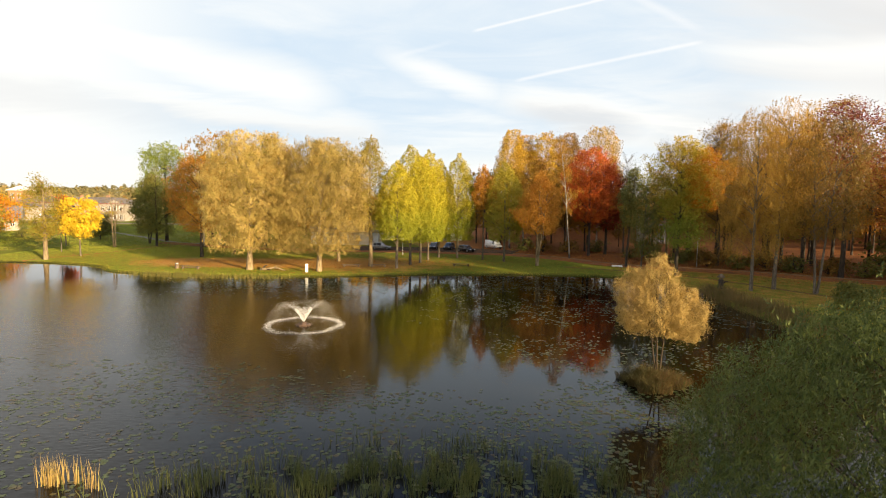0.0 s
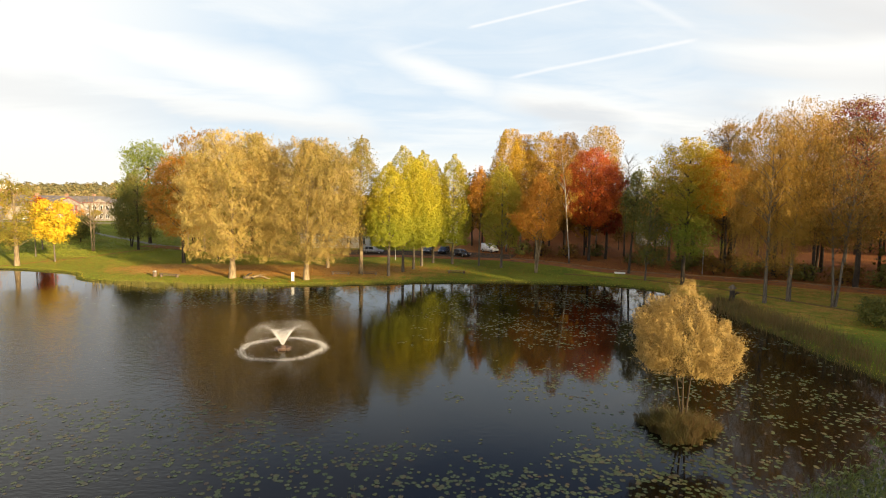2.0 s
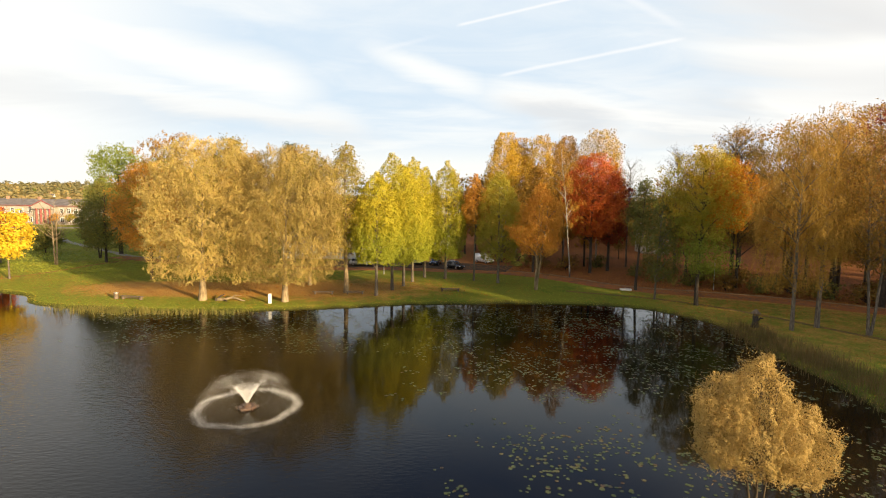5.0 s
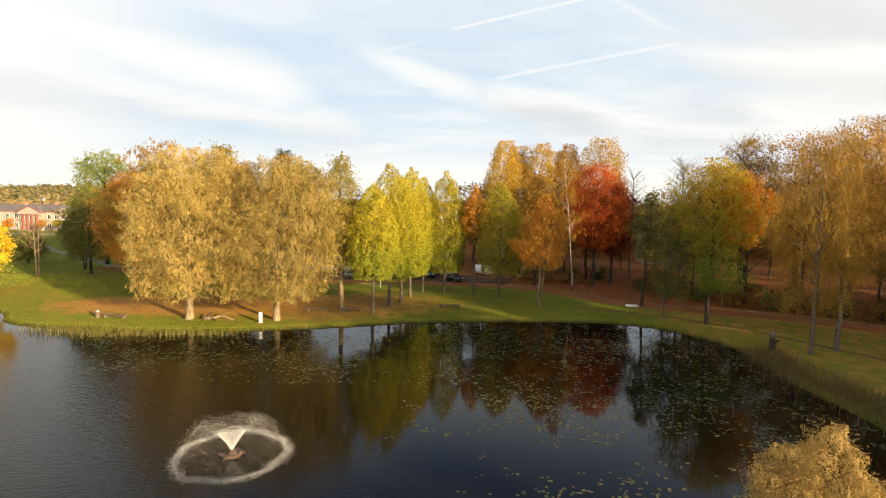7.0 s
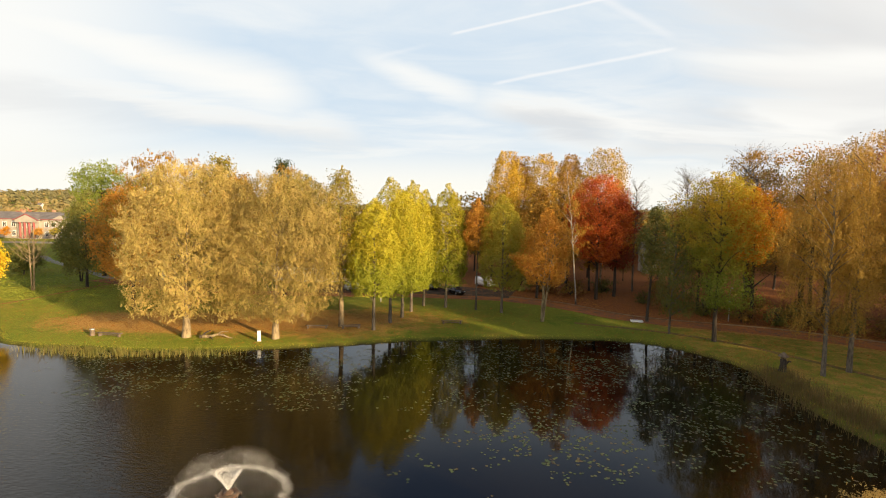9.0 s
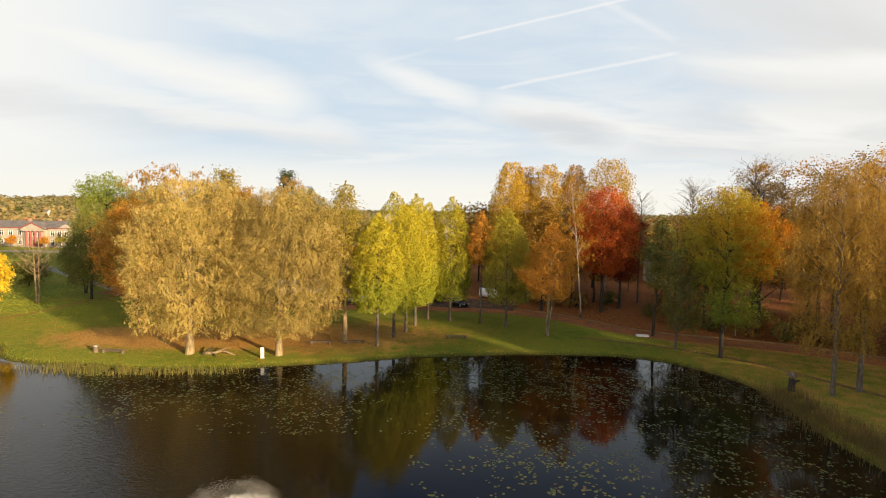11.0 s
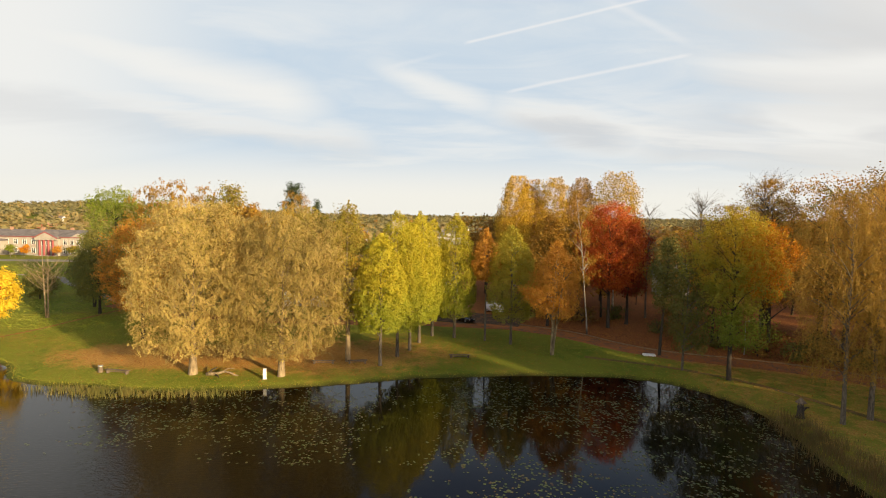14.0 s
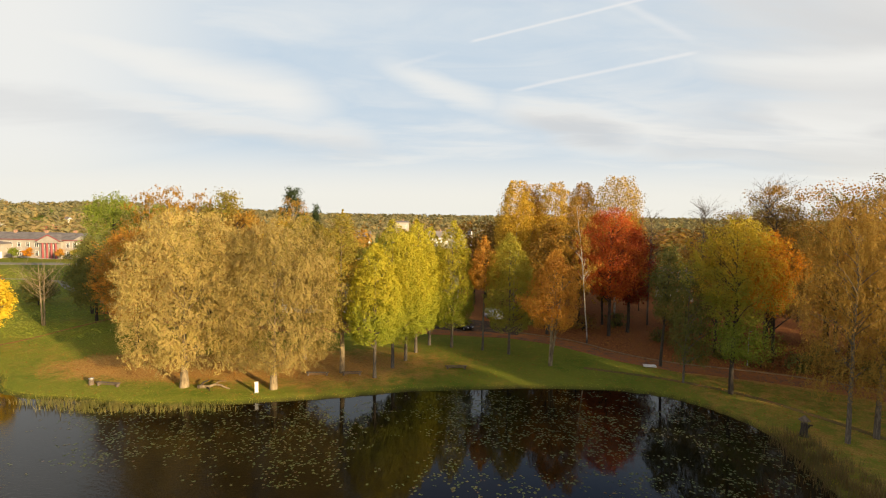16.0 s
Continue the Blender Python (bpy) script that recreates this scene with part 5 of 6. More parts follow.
def pads(zone_list, seed):
    rng = np.random.default_rng(seed)
    out = []
    for (x0, x1, y0, y1), count, freq in zone_list:
        p = np.stack([rng.uniform(x0, x1, count), rng.uniform(y0, y1, count)], 1)
        keep = np.array([0.6 * noise.noise((q[0] * freq, q[1] * freq * 0.8, seed)) + 0.3 * noise.noise((q[0] * 0.5, q[1] * 0.5, seed + 3.0)) for q in p]) + rng.normal(0, 0.12, count)
        # thin out towards the zone's edge
        ex = np.minimum((p[:, 0] - x0) / (x1 - x0), (x1 - p[:, 0]) / (x1 - x0)) * 4
        ey = np.minimum((p[:, 1] - y0) / (y1 - y0), (y1 - p[:, 1]) / (y1 - y0)) * 4
        out.append(p[keep > 0.02 - 0.3 * (np.clip(np.minimum(ex, ey), 0, 1) - 0.6)])
    p = in_pond(np.concatenate(out), 0.5)
    # each plant carries a loose rosette of leaves
    p = np.repeat(p, 2, 0) + rng.normal(0, 0.22, (2 * len(p), 2))
    p = in_pond(p[(p[:, 0] < 9) | (p[:, 1] > 24)], 0.4)
    n = len(p)
    r = rng.uniform(0.075, 0.13, n) * rng.uniform(0.8, 1.25, n)
    turn = rng.uniform(0, 6.28, n)
    a = np.array([0.25, 1.4, 2.55, 3.73, 4.88, 6.03])
    rim = np.stack([np.cos(a[None] + turn[:, None]), np.sin(a[None] + turn[:, None])], -1) * r[:, None, None]
    tilt = rng.normal(0, 0.02, (n, 2))
    z = 0.006 + rng.uniform(0, 0.006, n)[:, None] + (rim * tilt[:, None]).sum(-1)
    v = np.concatenate([np.concatenate([rim + p[:, None], z[..., None]], -1), np.concatenate([p, np.full((n, 1), 0.008)], 1)[:, None]], 1)
    return v.reshape(-1, 3), np.arange(7 * n).reshape(-1, 7)


v, f = pads([((-4, 34, 47, 84), 5000, 0.11), ((-44, 2, 58, 80), 3000, 0.12), ((-30, 20, 15, 34), 4600, 0.13), ((0, 30, 18, 46), 2600, 0.14)], 3)
scatter_stuff("lily_pads", v, f, L_PAD, "green and browning lily pads floating on the pond", "lily pad")


def blades(rng, p, z0, h, width, lean=0.2):
    """Upright blades, each a bent sliver of two quads."""
    n = len(p)
    h = np.broadcast_to(h, n) * rng.uniform(0.55, 1.25, n)
    th = rng.uniform(0, 6.28, n)
    side = np.stack([np.cos(th), np.sin(th), 0 * th], 1) * (width / 2)
    bend = rng.normal(0, lean, (n, 2)) * h[:, None]
    base = np.concatenate([p, np.broadcast_to(z0, n)[:, None]], 1)
    mid = base + np.concatenate([bend * 0.3, (h * 0.55)[:, None]], 1)
    tip = base + np.concatenate([bend, h[:, None]], 1)
    v = np.stack([base - side, base + side, mid + side * 0.8, mid - side * 0.8, tip], 1).reshape(-1, 3)
    k = np.arange(n)[:, None] * 5
    return v, [k + np.array([[0, 1, 2, 3]]), k + np.array([[3, 2, 4]])]


def reed_bed(name, blobs, seed, h, width, mat, label, z0=-0.05, lean=0.2, patchy=-0.22):
    rng = np.random.default_rng(seed)
    p = np.concatenate([rng.normal(0, 1, (c, 2)) * [sx, sy] + [x, y] for x, y, sx, sy, c in blobs])
    keep = np.array([noise.noise((q[0] * 0.9, q[1] * 0.9, seed)) for q in p]) > patchy
    p = p[keep]
    v, f = blades(rng, p, np.maximum(z0, ground_z(p[:, 0], p[:, 1]) - 0.05), h, width, lean)
    return scatter_stuff(name, v, f, mat, label, "reeds")


reed_bed("reeds", [(-43.5, 74.0, 2.2, 0.5, 500), (-38, 72.7, 3.0, 0.7, 700), (-32.5, 72.9, 3.0, 0.6, 520), (-27.5, 73.6, 2.0, 0.5, 350), (-39.5, 73.5, 0.5, 0.4, 220), (-36, 73.2, 0.4, 0.4, 200)], 201, 0.75, 0.04, L_REED, "yellow-green reeds in the shallows below the willows")
reed_bed("reeds", [(33.6, 66.5, 1.0, 2.2, 1500), (33.2, 60, 1.3, 3.0, 2400), (33.4, 53, 1.3, 3.5, 2200), (32.2, 46, 1.0, 3.0, 1200)], 202, 0.95, 0.035, L_TAN, "tan and green reeds along the shaded bank")
reed_bed("reeds", [(0.5, 20.0, 3.2, 1.0, 3600), (-5, 19.2, 2.2, 0.7, 1500), (-9.5, 18.6, 1.4, 0.5, 500), (5.8, 20.0, 2.0, 1.0, 1900), (2.0, 22.5, 1.6, 0.7, 400), (-1.5, 23, 1.4, 0.5, 220)], 203, 0.8, 0.024, L_RUSH, "thin reeds standing in the near shallows", patchy=0.0)
reed_bed("reeds", [(-14.0, 18.7, 0.22, 0.18, 110), (-13.1, 18.9, 0.1, 0.1, 26), (-12.4, 18.5, 0.2, 0.12, 24)], 204, 1.05, 0.024, L_STRAW, "clump of dry yellow cattails", lean=0.1)
reed_bed("reeds", [(10, 17.2, 1.8, 0.7, 500), (16, 16.6, 2.0, 0.8, 500)], 205, 0.9, 0.025, L_TAN, "reeds at the foot of the green willow")

# the islet under the straw-coloured willow
isl = Soup()
rng = np.random.default_rng(9)
rings, seg = 7, 26
pts = []
for i in range(rings):
    q = i / (rings - 1)
    for j in range(seg):
        a = 2 * math.pi * j / seg
        w = 1 + 0.18 * math.sin(3 * a + 1) + 0.10 * math.sin(7 * a)
        pts.append((13.2 + 1.65 * q * w * math.cos(a), 32.0 + 1.4 * q * w * math.sin(a), 0.26 * (1 - q ** 2.2) - 0.12 * q))
fc = [[i * seg + j, i * seg + (j + 1) % seg, (i + 1) * seg + (j + 1) % seg, (i + 1) * seg + j] for i in range(rings - 1) for j in range(seg)]
isl.put(pts, fc)
M_SOD = plain_mat("boggy_sod", (0.035, 0.028, 0.012), (0.10, 0.075, 0.03), 2.0, 0.95, 0.6)
tagged(new("islet", isl.mesh("islet", M_SOD, True)), "small boggy islet of brown sedge in the pond", "islet", kind="structure")
th, rr = rng.uniform(0, 6.28, 6500), np.sqrt(rng.uniform(0, 1, 6500))
wv2 = 1 + 0.22 * np.sin(3 * th + 1) + 0.12 * np.sin(8 * th)
p = np.stack([13.2 + 1.85 * rr * wv2 * np.cos(th), 32.0 + 1.55 * rr * wv2 * np.sin(th)], 1)
v, f = blades(rng, p, 0.22 * (1 - rr ** 2) - 0.06, 0.95 - 0.45 * rr + 0.25 * np.sin(p[:, 0] * 5) * np.sin(p[:, 1] * 4), 0.026, 0.45)
scatter_stuff("sedge", v, f, L_SEDGE, "brown and green sedge tussock round the willow stems", "sedge")


def fallen(count, box, seed, size, name, label, weight):
    rng = np.random.default_rng(seed)
    x0, x1, y0, y1 = box
    p = np.stack([rng.uniform(x0, x1, count), rng.uniform(y0, y1, count)], 1)
    p = p[(rng.random(count) < weight(p[:, 0], p[:, 1])) & (shore_distance(p[:, 0], p[:, 1]) > 0.5)]
    c = np.concatenate([p, (ground_z(p[:, 0], p[:, 1]) + 0.05)[:, None]], 1)
    n = len(c)
    th = rng.uniform(0, 6.28, n)
    along = np.stack([np.cos(th), np.sin(th), rng.normal(0, 0.5, n)], 1)
    side = np.stack([-np.sin(th), np.cos(th), rng.normal(0, 0.5, n)], 1)
    s = rng.uniform(0.6, 1.3, n)[:, None] * size / 2
    v = np.stack([c - along * s, c + side * s * 0.8, c + along * s, c - side * s * 0.8], 1).reshape(-1, 3)
    scatter_stuff(name, v, np.arange(4 * n).reshape(-1, 4), L_FALLEN, label, "leaves")


fallen(60000, (-75, 60, 74, 118), 301, 0.14, "fallen_leaves", "rust and yellow fallen leaves over grass and road", lambda x, y: np.clip(litter_at(x, y), 0.04, 1) * 0.8)
fallen(9000, (20, 62, 40, 92), 302, 0.12, "fallen_leaves", "scattered fallen leaves on the shaded lawn", lambda x, y: 0.8 + 0 * x)

# bank grass overhanging the water's edge
rng = np.random.default_rng(17)
pick = BANK[(BANK[:, 1] > 35) | (BANK[:, 0] > 10)]
p = pick[rng.integers(0, len(pick), 9000)] + rng.normal(0, 0.9, (9000, 2))
sd = shore_distance(p[:, 0], p[:, 1])
p = p[(sd > -0.15) & (sd < 0.9)]
v, f = blades(rng, p, ground_z(p[:, 0], p[:, 1]) - 0.05, 0.17, 0.03, 0.4)
scatter_stuff("bank_grass", v, f, L_GREENLIND, "uncut grass fringing the water's edge", "grass")


# turf: short tufts standing over the lawn, thin where leaves lie
def turf(count, box, seed, size, label):
    rng = np.random.default_rng(seed)
    x0, x1, y0, y1 = box
    p = np.stack([rng.uniform(x0, x1, count), rng.uniform(y0, y1, count)], 1)
    p = p[(shore_distance(p[:, 0], p[:, 1]) > 0.6) & (rng.random(count) > 1.3 * litter_at(p[:, 0], p[:, 1])) & (wood_floor(p[:, 0], p[:, 1]) < 0.3)]
    n = len(p)
    z = ground_z(p[:, 0], p[:, 1]) - 0.01
    th = rng.uniform(0, 6.283, n)
    half = np.stack([np.cos(th), np.sin(th)], 1) * (size * rng.uniform(0.6, 1.3, n))[:, None]
    tip = p + rng.normal(0, 0.5 * size, (n, 2))
    h = 0.75 * size * rng.uniform(0.5, 1.3, n)
    v = np.stack([np.concatenate([p - half, z[:, None]], 1), np.concatenate([p + half, z[:, None]], 1), np.concatenate([tip, (z + h)[:, None]], 1)], 1).reshape(-1, 3)
    scatter_stuff("grass_tufts", v, np.arange(3 * n).reshape(-1, 3), L_GRASS, label, "grass")


turf(190000, (-84, -22, 74, 112), 311, 0.055, "short sunlit grass on the open lawn")
turf(24000, (-24, 52, 40, 106), 312, 0.10, "short grass on the lawn under the trees")
turf(26000, (-150, -60, 100, 190), 313, 0.18, "lawn grass before the long building")


# ---- the fountain ----
def fountain(x, y):
    t = thing("fountain", x, y, 0.0, 0, "floating fountain throwing a white umbrella of spray in the pond", "fountain")
    rng = np.random.default_rng(5)
    fl = Soup()
    a = np.linspace(0, 2 * np.pi, 25)[:-1]
    prof = [(0.28, 0.02), (0.34, 0.13), (0.52, 0.15), (0.6, 0.08), (0.58, -0.06), (0.30, -0.06)]
    v = np.array([[r * np.cos(q), r * np.sin(q), z] for q in a for r, z in prof])
    k = len(prof)
    f = [[i * k + j, ((i + 1) % 24) * k + j, ((i + 1) % 24) * k + (j + 1) % k, i * k + (j + 1) % k] for i in range(24) for j in range(k)]
    part("float", fl.put(v, f), M_BROWN, t, "round brown plastic float", True)
    part("nozzle", Soup().tube([(0, 0, -0.1), (0, 0, 0.18), (0, 0, 0.3), (0, 0, 0.34)], [0.3, 0.28, 0.11, 0.07], 14), M_BROWN, t)
    for i in range(6):
        q = i * math.pi / 3 + 0.3
        c, s = math.cos(q), math.sin(q)
        part("spotlight", Soup().tube([(0.66 * c, 0.66 * s, -0.05), (0.68 * c, 0.68 * s, 0.1), (0.7 * c, 0.7 * s, 0.14)], [0.06, 0.07, 0.05], 8), M_BROWN, t)

    def drops(p, vel, size):
        n = len(p)
        along = unit(vel) * (size * rng.uniform(1.2, 3.2, n))[:, None]
        s1 = unit(np.cross(along, rng.normal(size=(n, 3)))) * size[:, None] * 0.5
        s2 = unit(np.cross(along, s1)) * size[:, None] * 0.5
        v = np.stack([p - along, p + s1, p - 0.5 * s1 + 0.87 * s2, p - 0.5 * s1 - 0.87 * s2, p + along], 1).reshape(-1, 3)
        b = np.arange(n)[:, None] * 5
        return v, np.concatenate([b + np.array([[0, 2, 1]]), b + np.array([[0, 3, 2]]), b + np.array([[0, 1, 3]]), b + np.array([[4, 1, 2]]), b + np.array([[4, 2, 3]]), b + np.array([[4, 3, 1]])])

    def arcs(n, t0, t1, r_mean, r_dev, size):
        az = rng.uniform(0, 2 * np.pi, n)
        R = np.clip(rng.normal(r_mean, r_dev, n), 1.2, 4.2)
        hgt = 1.78 * (R / 3.2) ** 0.5 * rng.normal(1, 0.05, n)
        s = t0 + (t1 - t0) * rng.random(n) ** 0.85
        rad = 0.06 + R * s
        z = 0.34 + 4 * hgt * s * (1 - s) - 0.34 * s
        jit = rng.normal(0, 1, (n, 3)) * (0.012 + 0.05 * s)[:, None]
        p = np.stack([rad * np.cos(az), rad * np.sin(az), z], 1) + jit
        p[:, 2] = np.maximum(p[:, 2], 0.02)
        vel = np.stack([R * np.cos(az), R * np.sin(az), 4 * hgt * (1 - 2 * s)], 1)
        return drops(p, vel, size * rng.uniform(0.6, 1.4, n))

    v, f = arcs(5600, 0.0, 0.21, 3.1, 0.3, 0.011)
    part("jet", mesh_of("jet", v, f, M_SPRAY), None, t, "dense white cone of rising water")
    v, f = arcs(25000, 0.1, 1.0, 3.02, 0.28, 0.0054)
    part("spray", mesh_of("spray", v, f, M_SPRAY), None, t, "fine falling droplets")
    n = 5200
    az0 = rng.uniform(0, 6.283, n)
    az, R = az0, rng.normal(3.15, 0.17, n) * (1 + 0.025 * np.sin(5 * az0) + 0.02 * np.sin(9 * az0 + 1))
    p = np.stack([R * np.cos(az), R * np.sin(az), np.abs(rng.normal(0, 0.075, n)) + 0.015], 1)
    v, f = drops(p, np.stack([0.2 * np.cos(az), 0.2 * np.sin(az), np.ones(n)], 1), rng.uniform(0.006, 0.015, n))
    part("splash", mesh_of("splash", v, f, M_SPRAY), None, t, "ring of white splashes on the water")
    n = 1400
    az, R = rng.uniform(0, 6.283, n), rng.normal(3.18, 0.22, n)
    c = np.stack([R * np.cos(az), R * np.sin(az), np.full(n, 0.012)], 1)
    v, f = cards(c, np.stack([np.cos(az * 3), np.sin(az * 3), 0 * az], 1), 0.05, 0.035, rng)
    v[:, 2] = np.clip(v[:, 2], 0.006, 0.02)
    part("foam", mesh_of("foam", v, f, M_SPRAY), None, t, "flecks of foam")
    return t


fountain(-12.6, 45.4)


# ---- things on the bank ----
def white_post(x, y):
    t = thing("marker_post", x, y, float(ground_z(x, y)) - 0.03, 20, "white painted square post on the pond bank", "post")
    part("post", bevelled(Soup().box((0, 0, 0.63), (0.40, 0.22, 1.26)).mesh("post", M_WHITE), 0.015), None, t)
    part("cap", bevelled(Soup().box((0, 0, 1.285), (0.45, 0.27, 0.05)).mesh("cap", M_WHITE), 0.012), None, t)
    part("foot", bevelled(Soup().box((0, 0, 0.03), (0.55, 0.4, 0.1)).mesh("foot", M_STONE), 0.02), None, t, "stone foot")
    return t


white_post(-22.25, 78.3)


def log_bench(x, y, rz, length, label, bin_post=False):
    t = thing("bench", x, y, float(ground_z(x, y)) - 0.02, rz, label, "bench")
    for k in range(3):
        part("plank", bevelled(Soup().box((0, -0.16 + 0.16 * k, 0.44), (length, 0.14, 0.06)).mesh("plank", M_WOOD), 0.015), None, t)
    for s in (-0.4, 0.4):
        part("support", bevelled(Soup().box((s * length, 0, 0.2), (0.22, 0.42, 0.42)).mesh("support", M_WOOD), 0.03), None, t)
    part("rail", Soup().tube([(-length * 0.45, 0.0, 0.22), (length * 0.45, 0, 0.22)], [0.05, 0.05], 7), M_WOOD, t)
    return t


log_bench(1.2, 89.2, 5, 3.0, "long low wooden bench facing the pond")
log_bench(-16.8, 84.8, 4, 3.0, "long low wooden bench under the willow")
log_bench(-12.4, 85.2, 10, 2.6, "low wooden bench by the poplar's foot")
log_bench(-40.6, 79.0, -8, 3.2, "low weathered plank bench on the lawn")


def stump_bin(x, y):
    t = thing("litter_bin", x, y, float(ground_z(x, y)) - 0.03, 0, "squat round wooden litter bin beside a bench", "bin")
    part("body", Soup().tube([(0, 0, 0), (0, 0, 0.1), (0, 0, 0.75), (0, 0, 0.8)], [0.26, 0.29, 0.27, 0.25], 12), M_WOOD, t)
    part("rim", Soup().tube([(0, 0, 0.78), (0, 0, 0.86)], [0.29, 0.28], 12), M_STEEL, t, "dull metal rim")
    return t


stump_bin(-42.9, 79.3)


def driftwood(x, y):
    t = thing("driftwood", x, y, float(ground_z(x, y)) - 0.02, 6, "weathered fallen willow bough lying on the grass", "log")
    part("log", Soup().tube([(-1.5, 0.1, 0.14), (-0.9, 0.05, 0.2), (-0.2, -0.1, 0.24), (0.5, 0.15, 0.42), (1.2, 0.05, 0.36), (2.0, -0.3, 0.12), (2.4, -0.4, 0.08)], [0.25, 0.23, 0.2, 0.15, 0.13, 0.09, 0.05], 9), B_PALE, t, smooth=True)
    part("stub", Soup().tube([(-1.3, 0.2, 0.2), (-1.0, 0.6, 0.55), (-0.5, 0.9, 0.75)], [0.16, 0.11, 0.05], 7), B_DARK, t, smooth=True)
    part("branch", Soup().tube([(0.4, 0.1, 0.4), (0.8, 0.8, 0.6), (1.5, 1.2, 0.5)], [0.09, 0.06, 0.03], 6), B_PALE, t, smooth=True)
    part("branch", Soup().tube([(-0.4, -0.1, 0.2), (0.1, -0.7, 0.16), (0.3, -1.1, 0.08)], [0.1, 0.07, 0.04], 6), B_DARK, t, smooth=True)
    return t


driftwood(-28.2, 79.2)


def bird_house_stump(x, y):
    t = thing("stump_shelter", x, y, float(ground_z(x, y)) - 0.04, 15, "dark carved tree stump with a little pointed roof by the water", "stump")
    part("stump", Soup().tube([(0, 0, 0), (0, 0, 0.25), (0.03, 0, 0.8), (0, 0, 1.25), (0, 0, 1.3)], [0.46, 0.36, 0.30, 0.31, 0.27], 12), B_DARK, t, smooth=True)
    part("roof", Soup().tube([(0, 0, 1.62), (0, 0, 1.66), (0, 0, 2.05), (0, 0, 2.1)], [0.52, 0.50, 0.10, 0.04], 10), M_WOOD, t, "grey shingled cone roof")
    for s in (0, 1, 2, 3):
        c, q = math.cos(s * math.pi / 2 + 0.5), math.sin(s * math.pi / 2 + 0.5)
        part("pillar", Soup().tube([(0.22 * c, 0.22 * q, 1.25), (0.22 * c, 0.22 * q, 1.66)], [0.05, 0.05], 6), M_WOOD, t)
    part("branch", Soup().tube([(0.35, 0, 0.8), (0.8, 0.1, 1.0), (1.15, 0.1, 0.95)], [0.13, 0.1, 0.07], 7), B_DARK, t, smooth=True)
    return t


bird_house_stump(35.5, 69.9)
slab = thing("stone_slab", 28.4, 91.9, float(ground_z(28.4, 91.9)) + 0.04, -8, "flat pale stone slab at the edge of the road", "slab")
part("slab", bevelled(Soup().box((0, 0, 0.12), (1.7, 0.8, 0.24)).mesh("slab", M_WHITE), 0.03), None, slab)


def lamp_post(x, y, h, label):
    t = thing("street_lamp", x, y, float(ground_z(x, y)) - 0.05, 0, label, "lamp")
    part("pole", Soup().tube([(0, 0, 0), (0, 0, 0.6), (0, 0, 0.65), (0, 0, h)], [0.09, 0.09, 0.06, 0.045], 9), M_STEEL, t)
    part("arm", Soup().tube([(0, 0, h - 0.05), (0, -0.2, h + 0.08), (0, -0.5, h + 0.1)], [0.035, 0.03, 0.03], 6), M_STEEL, t)
    part("lamp_head", bevelled(Soup().box((0, -0.65, h + 0.1), (0.22, 0.5, 0.1)).mesh("lamp_head", M_STEEL), 0.03), None, t)
    return t


lamp_post(42.5, 93.0, 5.0, "slim grey lamp post beside the road")
lamp_post(-10.5, 103.5, 5.0, "slim grey lamp post by the parking area")


